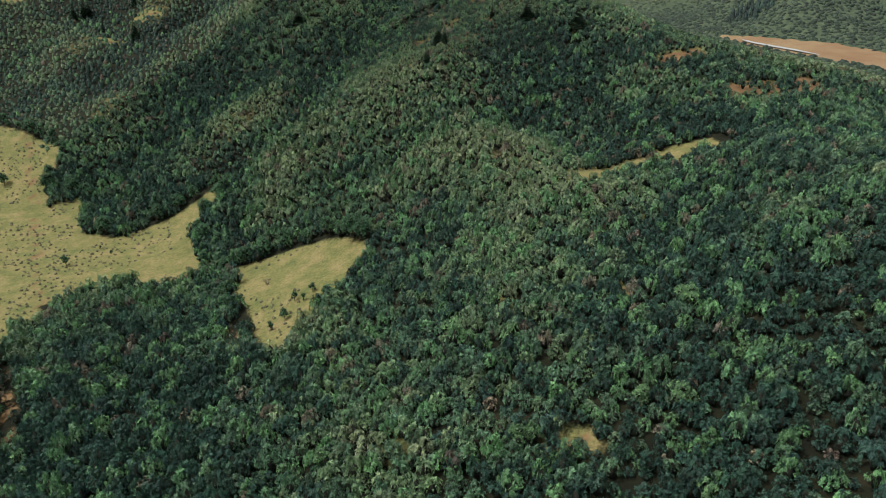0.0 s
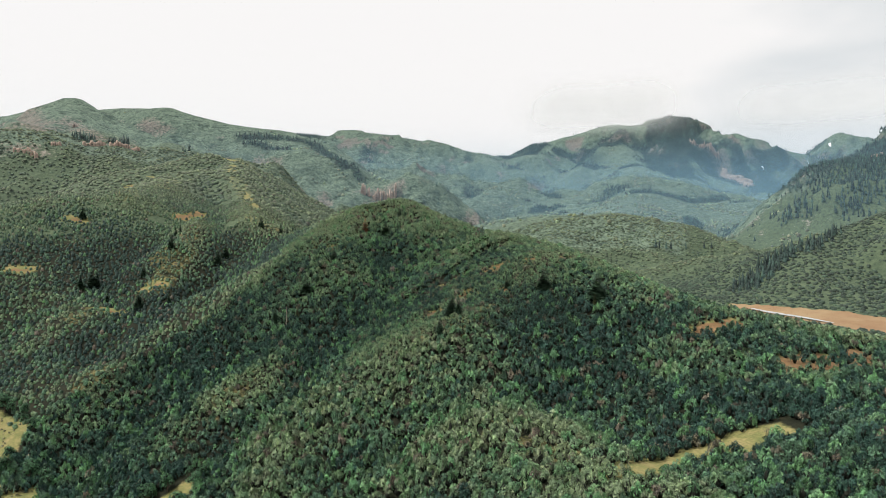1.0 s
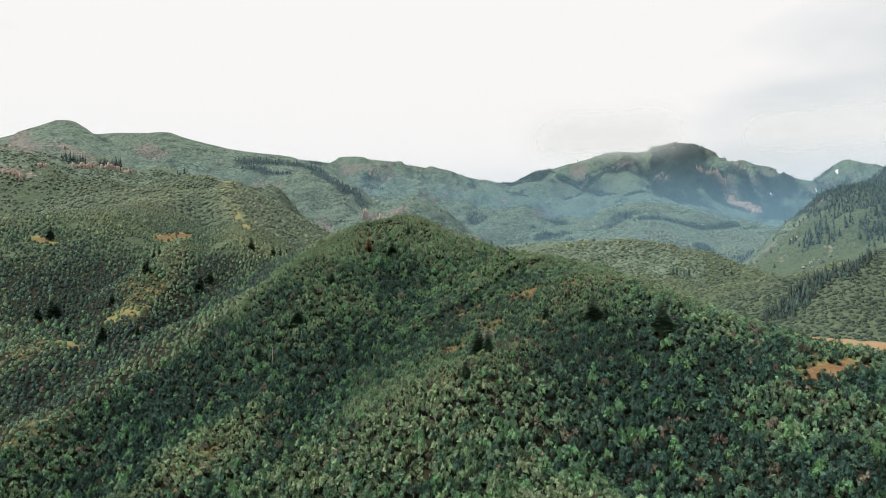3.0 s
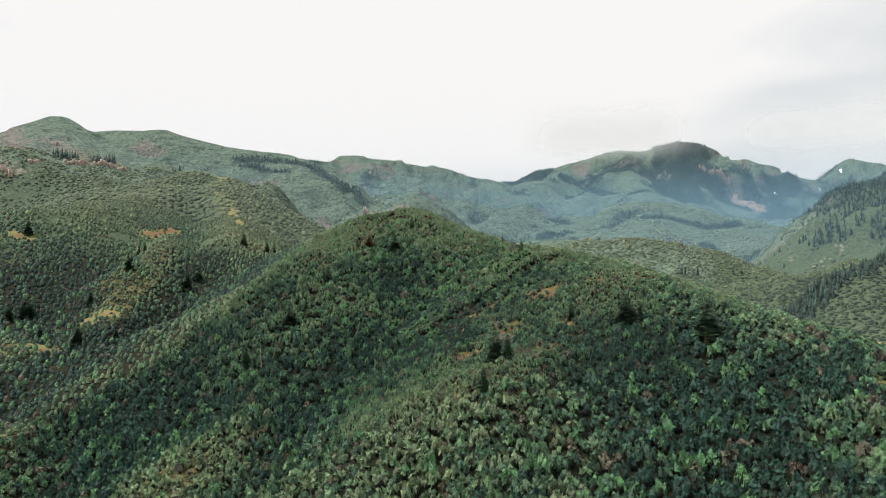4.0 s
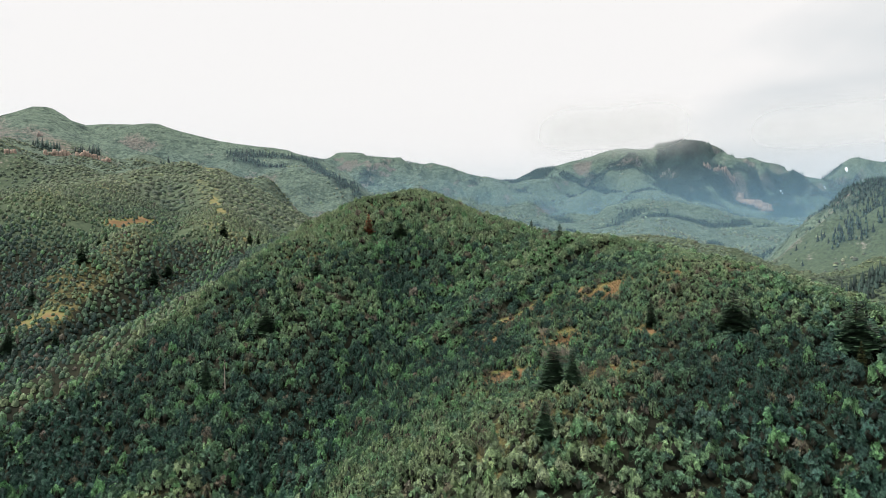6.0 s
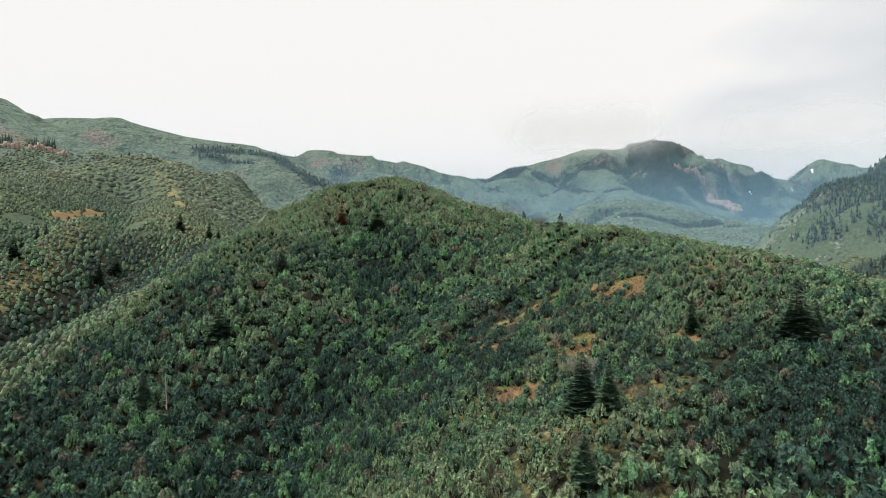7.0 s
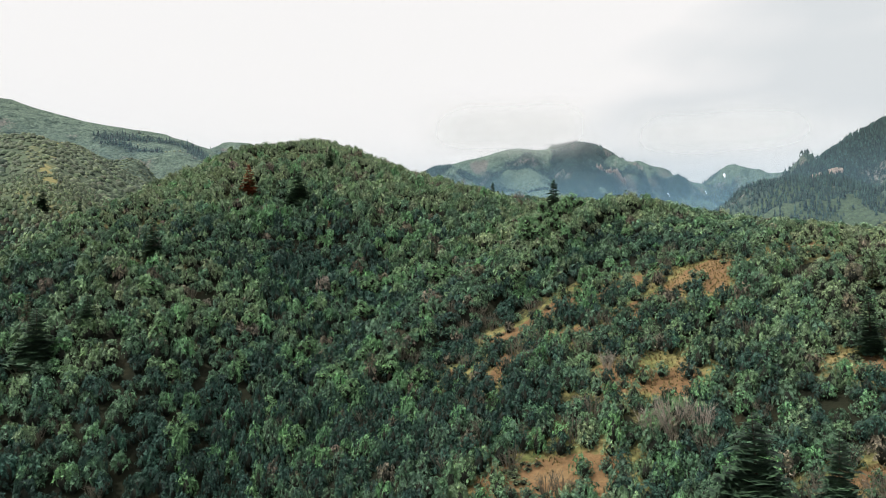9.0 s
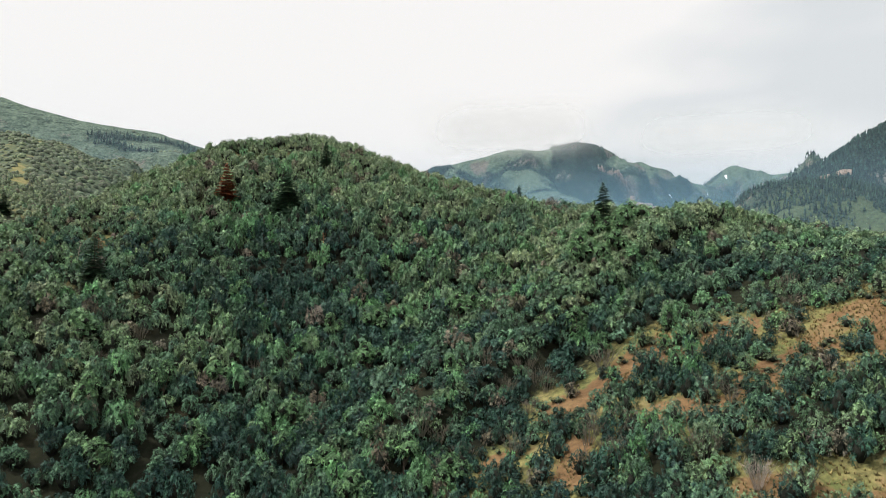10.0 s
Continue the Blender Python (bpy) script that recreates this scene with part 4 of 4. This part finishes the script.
row_of(maples, [("ab"[k % 2], px, py, (1.1 if k < 6 else 0.85) + 0.06 * (k * 7 % 6)) for k, (px, py) in enumerate(places)], 10)
oaks = {
    "a": leafy_tree("oak_tree", "dark green oak bush standing alone in the meadow", 41, 4.4, 2.3, OAK, 520, "oaks by the meadow"),
    "b": leafy_tree("oak_tree", "rounded dark oak at the edge of the meadow", 42, 5.2, 2.9, OAK, 620, "oaks by the meadow", 0.34),
}
places = [("a", -132, 188, 0.9), ("a", -36, 134, 0.75), ("a", -33, 132, 0.6), ("a", -31, 136, 0.7), ("a", -37, 124, 0.85), ("a", -40, 120, 0.7), ("a", -119, 197, 0.45), ("a", -126, 203, 0.4), ("b", -198, 266, 1.1),
          ("b", -58, 140, 0.9), ("b", -62, 150, 0.85), ("b", -64, 160, 0.95), ("b", -60, 132, 0.8), ("a", -68, 154, 0.9), ("a", -54, 134, 0.7)]
for rim, k0, k1 in ((MEADOWS[0], 1, 11), (MEADOWS[1], 0, 3)):
    for (ax, ay), (bx, by) in zip(rim[k0:k1], rim[k0 + 1:k1 + 1]):
        n = max(1, int(math.hypot(bx - ax, by - ay) / 6.5))
        for k in range(n):
            q = (k + rng2.uniform(0.2, 0.8)) / n
            out = rng2.uniform(0.5, 4.0) / math.hypot(bx - ax, by - ay)
            places.append((rng2.choice("abb"), ax + (bx - ax) * q - (by - ay) * out, ay + (by - ay) * q + (bx - ax) * out, rng2.uniform(0.95, 1.45)))
row_of(oaks, places, 30)


# ---- grass tufts and stones ----
def tuft_form(rng, blades):
    b = Build()
    for k in range(blades):
        a = rng.uniform(0, 6.28)
        o, sd = np.array([np.cos(a), np.sin(a), 0]), np.array([-np.sin(a), np.cos(a), 0]) * 0.22
        b.add([o * 0.15 + sd, o * 0.15 - sd, o * rng.uniform(0.4, 1.0) + (0, 0, rng.uniform(0.6, 1.0))], [(0, 1, 2)])
    return b.get()


tufts = [tuft_form(rng, 7) for _ in range(5)]


def sprinkle(name, label, category, x, y, forms, wide, tall, mat, rng):
    z = ground_height(x, y)
    w = rng.uniform(0.6, 1.4, len(x))
    me = scatter(name, forms, x, y, z - 0.04, w * wide, w * tall, None, rng, [mat, TWIG_SHADE])
    return tagged(new(name, me), label, category, kind="stuff")


x, y = thicket(-260, 100, 80, 340, 2.0, rng)
sel = (within(x, y, MEADOWS, 6) > 0.6) & (rng.uniform(size=len(x)) < 0.5) & (fbm(x, y, 22, 3, 51) > 0.02)
sprinkle("sagebrush", "low grey-green sage tufts dotted over the meadow", "sagebrush", x[sel], y[sel], [dome_form(rng, 5, 8, 0.4) for _ in range(5)], 0.55, 0.5, SAGE, rng)
x, y = thicket(-20, 60, 280, 356, 0.42, rng)
sel = (strips(x, y, SOIL, 8) > 0.12) & (fbm(x, y, 5.0, 3, 57) > -0.02) & (rng.uniform(size=len(x)) < 0.8)
sprinkle("dry_grass", "tufts of straw-coloured dry grass on red soil", "grass", x[sel], y[sel], tufts, 0.26, 0.34, STRAW, rng)
x, y = thicket(-20, 60, 280, 356, 1.1, rng)
sel = (strips(x, y, SOIL, 6) > 0.3) & (fbm(x, y, 6.0, 2, 59) > 0.0) & (rng.uniform(size=len(x)) < 0.6)
sprinkle("low_brush", "low grey-green brush spreading over the red soil", "brush", x[sel], y[sel], [shrub_form(rng, 46, 7, 0.28, 0.1) for _ in range(5)], 0.8, 0.6, SAGE_LEAF, rng)


def stone_form(rng):
    b = Build()
    b.add(OCTA_V * rng.uniform(0.6, 1.1, (6, 3)), OCTA_T)
    return b.get()


x, y = thicket(-20, 60, 280, 356, 1.3, rng)
sel = (strips(x, y, SOIL, 3) > 0.4) & (rng.uniform(size=len(x)) < 0.35)
sprinkle("stones", "small reddish stones scattered on bare soil", "stones", x[sel], y[sel], [stone_form(rng) for _ in range(4)], 0.16, 0.12, ROCK, rng)


# ---- cliffs of red rock ----
def cliff(label, ax, ay, bx, by, tall, deep, seed):
    """A band of weathered rock columns along the slope from a to b."""
    rng = np.random.default_rng(seed)
    length = math.hypot(bx - ax, by - ay)
    n = max(7, int(length / 3.2))
    along, out = np.array([(bx - ax) / length, (by - ay) / length]), None
    out = np.array([along[1], -along[0]])
    if out[1] > 0:
        out = -out
    thing = tagged(new("rock_cliff"), label, "cliff", "rock bands on the mountains")
    for k in range(n):
        if rng.uniform() < 0.18:
            continue
        b = Build()
        m = np.array([ax, ay]) + along * length * (k + rng.uniform(0.1, 0.9)) / n + out * rng.uniform(-0.4, 0.4) * deep
        z = float(ground_height(m[:1], m[1:])[0])
        w, d = length / n * rng.uniform(0.5, 0.95), deep * rng.uniform(0.5, 1.1)
        h = tall * (0.55 + 0.4 * math.sin(k * 0.9) * math.sin(k * 0.37 + seed)) * rng.uniform(0.7, 1.15)
        rings, sides, v, t = 5, 7, [], []
        for r in range(rings):
            zz, q = -0.8 * tall + (h + 0.8 * tall) * r / (rings - 1), (1.15, 1.05, 1.0, 0.95, 0.82)[r]
            for j in range(sides):
                a = 2 * math.pi * j / sides
                e = m + along * math.cos(a) * w * q * rng.uniform(0.75, 1.2) + out * math.sin(a) * d * q * rng.uniform(0.75, 1.2)
                v.append((e[0], e[1], z + zz + rng.uniform(-0.08, 0.08) * tall))
        for r in range(rings - 1):
            for j in range(sides):
                p, s = r * sides + j, r * sides + (j + 1) % sides
                t += [(p, s, s + sides), (p, s + sides, p + sides)]
        t += [((rings - 1) * sides, (rings - 1) * sides + j, (rings - 1) * sides + j + 1) for j in range(1, sides - 1)]
        b.add(v, t)
        v, t, s = b.get()
        part("rock_column", mesh_from("rock_column", v, t, [ROCK]), thing)


cliff("pale pinkish cliff band across the brown mountainside", -632, 1202, -566, 1280, 11, 5, 61)
cliff("broken pink rock outcrop above green scrub", -692, 1104, -648, 1094, 8, 4, 62)
cliff("small pale outcrop on the brown mountainside", -714, 1324, -706, 1326, 11, 3, 63)
cliff("short pale ledge beside the long cliff band", -648, 1132, -634, 1144, 8, 4, 69)
cliff("reddish cliff at the end of a wooded ridge", -200, 1700, -112, 1704, 28, 9, 64)
cliff("jagged grey-brown crags below the cloudy peak", 1362, 3320, 1388, 3060, 34, 20, 65)
cliff("rock buttress high on the cloudy peak", 1225, 3392, 1352, 3342, 26, 14, 66)
cliff("brown crags on the steep canyon wall", 1075, 1630, 1130, 1652, 13, 9, 67)
cliff("weathered crags lower on the canyon wall", 1010, 1600, 1036, 1606, 9, 6, 68)

# ---- creek beside the field ----
b = Build()
q = [(330, 716), (336, 696), (343, 668), (349, 640), (358, 610)]
v = []
for k, (px, py) in enumerate(q):
    w = (1.5, 4.0, 5.0, 4.0, 1.5)[k]
    for sg in (-1, 1):
        z = float(ground_height(np.array([px]), np.array([py]))[0]) + 0.6
        v.append((px + sg * w, py + sg * 0.25 * w, z))
b.add(v, [t for k in range(4) for t in ((2 * k, 2 * k + 1, 2 * k + 3), (2 * k, 2 * k + 3, 2 * k + 2))])
v, t, s = b.get()
wm, n, l, p = material("pale_water", 0.15)
p.inputs["Base Color"].default_value = (0.55, 0.57, 0.57, 1)
p.inputs["Specular IOR Level"].default_value = 0.5
tagged(new("water", mesh_from("water", v, t, [wm])), "pale shallow creek beside the tan field", "creek", kind="structure")


# ---- last snow on the far ridge ----
SNOW = material("old_snow", 0.7)
SNOW[3].inputs["Base Color"].default_value = (0.82, 0.84, 0.86, 1)
bump(SNOW[1], SNOW[2], SNOW[3], noise_node(SNOW[1], SNOW[2], 0.2, 4, 0.6), 0.4, 0.6)
for k, (px, py) in enumerate(((2205, 3957), (2231, 3947), (2046, 3827), (1513, 3236))):
    a = np.linspace(0, 2 * np.pi, 13)[:12]
    r = np.array([1.0 + 0.35 * math.sin(3 * q + k) for q in a])
    ex, ey = px + np.cos(a) * r * (3 + 2 * k % 4), py + np.sin(a) * r * 11
    rim = np.stack([ex, ey, ground_height(ex, ey) + 0.2], 1)
    top = np.array([px, py, 0]) + (rim - (px, py, 0)) * (0.7, 0.7, 1)
    top[:, 2] = ground_height(top[:, 0], top[:, 1]) + 1.2
    v = np.concatenate([rim, top, [(px, py, float(ground_height(px, py)) + 1.5)]])
    t = [(j, (j + 1) % 12, 12 + (j + 1) % 12) for j in range(12)] + [(j, 12 + (j + 1) % 12, 12 + j) for j in range(12)] + [(12 + j, 12 + (j + 1) % 12, 24) for j in range(12)]
    tagged(new("snow_patch", mesh_from("snow_patch", v, np.array(t), [SNOW[0]])), "narrow patch of old snow on the far ridge", "snow", "snow on the far ridge")


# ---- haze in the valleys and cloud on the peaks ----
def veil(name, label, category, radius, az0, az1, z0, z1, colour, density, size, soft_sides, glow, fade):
    """A thin curved see-through sheet that stands in for haze or cloud, thinning out to its edges."""
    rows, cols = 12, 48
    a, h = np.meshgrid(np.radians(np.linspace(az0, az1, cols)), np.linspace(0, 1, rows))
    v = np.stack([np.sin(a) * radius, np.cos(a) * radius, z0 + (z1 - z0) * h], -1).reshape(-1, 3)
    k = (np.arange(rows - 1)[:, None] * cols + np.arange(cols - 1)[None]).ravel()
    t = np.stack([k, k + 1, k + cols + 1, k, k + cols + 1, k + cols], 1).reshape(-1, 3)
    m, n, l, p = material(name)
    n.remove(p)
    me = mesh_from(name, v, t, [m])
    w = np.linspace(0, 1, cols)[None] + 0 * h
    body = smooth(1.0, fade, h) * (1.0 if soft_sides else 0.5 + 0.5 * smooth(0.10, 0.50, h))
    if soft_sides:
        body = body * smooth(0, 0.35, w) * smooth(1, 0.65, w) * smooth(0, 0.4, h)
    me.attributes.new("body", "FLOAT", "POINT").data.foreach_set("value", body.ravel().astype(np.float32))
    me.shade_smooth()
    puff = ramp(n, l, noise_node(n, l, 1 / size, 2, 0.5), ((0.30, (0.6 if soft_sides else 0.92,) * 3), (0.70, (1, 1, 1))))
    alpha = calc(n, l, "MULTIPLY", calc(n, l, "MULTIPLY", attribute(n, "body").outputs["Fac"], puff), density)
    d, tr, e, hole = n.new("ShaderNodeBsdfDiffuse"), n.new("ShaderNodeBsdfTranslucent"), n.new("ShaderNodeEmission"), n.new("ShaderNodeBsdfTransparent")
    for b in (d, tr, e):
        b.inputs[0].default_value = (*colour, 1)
    # Cloud sheets are given a little glow, to come near the sky's white.
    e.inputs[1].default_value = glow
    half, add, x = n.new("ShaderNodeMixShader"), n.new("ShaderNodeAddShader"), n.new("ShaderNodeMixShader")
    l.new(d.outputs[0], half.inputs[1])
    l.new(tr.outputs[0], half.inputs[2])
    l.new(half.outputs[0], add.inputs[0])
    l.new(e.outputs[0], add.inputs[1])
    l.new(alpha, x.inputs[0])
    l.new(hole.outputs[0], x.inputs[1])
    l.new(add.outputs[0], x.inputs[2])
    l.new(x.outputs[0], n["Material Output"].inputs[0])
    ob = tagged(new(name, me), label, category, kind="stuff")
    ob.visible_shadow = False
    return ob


# Distance haze is added as blue-tinted sheets, its pale light set by colour.
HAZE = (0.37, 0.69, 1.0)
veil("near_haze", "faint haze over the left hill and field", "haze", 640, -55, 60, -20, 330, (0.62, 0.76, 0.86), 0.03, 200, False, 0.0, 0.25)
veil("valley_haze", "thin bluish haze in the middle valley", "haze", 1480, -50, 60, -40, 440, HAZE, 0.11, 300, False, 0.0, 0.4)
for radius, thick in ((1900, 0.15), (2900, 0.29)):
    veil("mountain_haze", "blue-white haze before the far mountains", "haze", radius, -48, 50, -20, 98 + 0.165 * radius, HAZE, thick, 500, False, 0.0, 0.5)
veil("summit_cloud", "soft grey cloud clinging to the summit", "cloud", 3600, 5.0, 21.5, 600, 970, (0.88, 0.88, 0.88), 0.75, 420, True, 0.17, 0.5)
veil("ridge_cloud", "low cloud drifting over the snowy far ridge", "cloud", 4150, 20.0, 38, 640, 1040, (0.86, 0.86, 0.87), 0.7, 420, True, 0.16, 0.45)
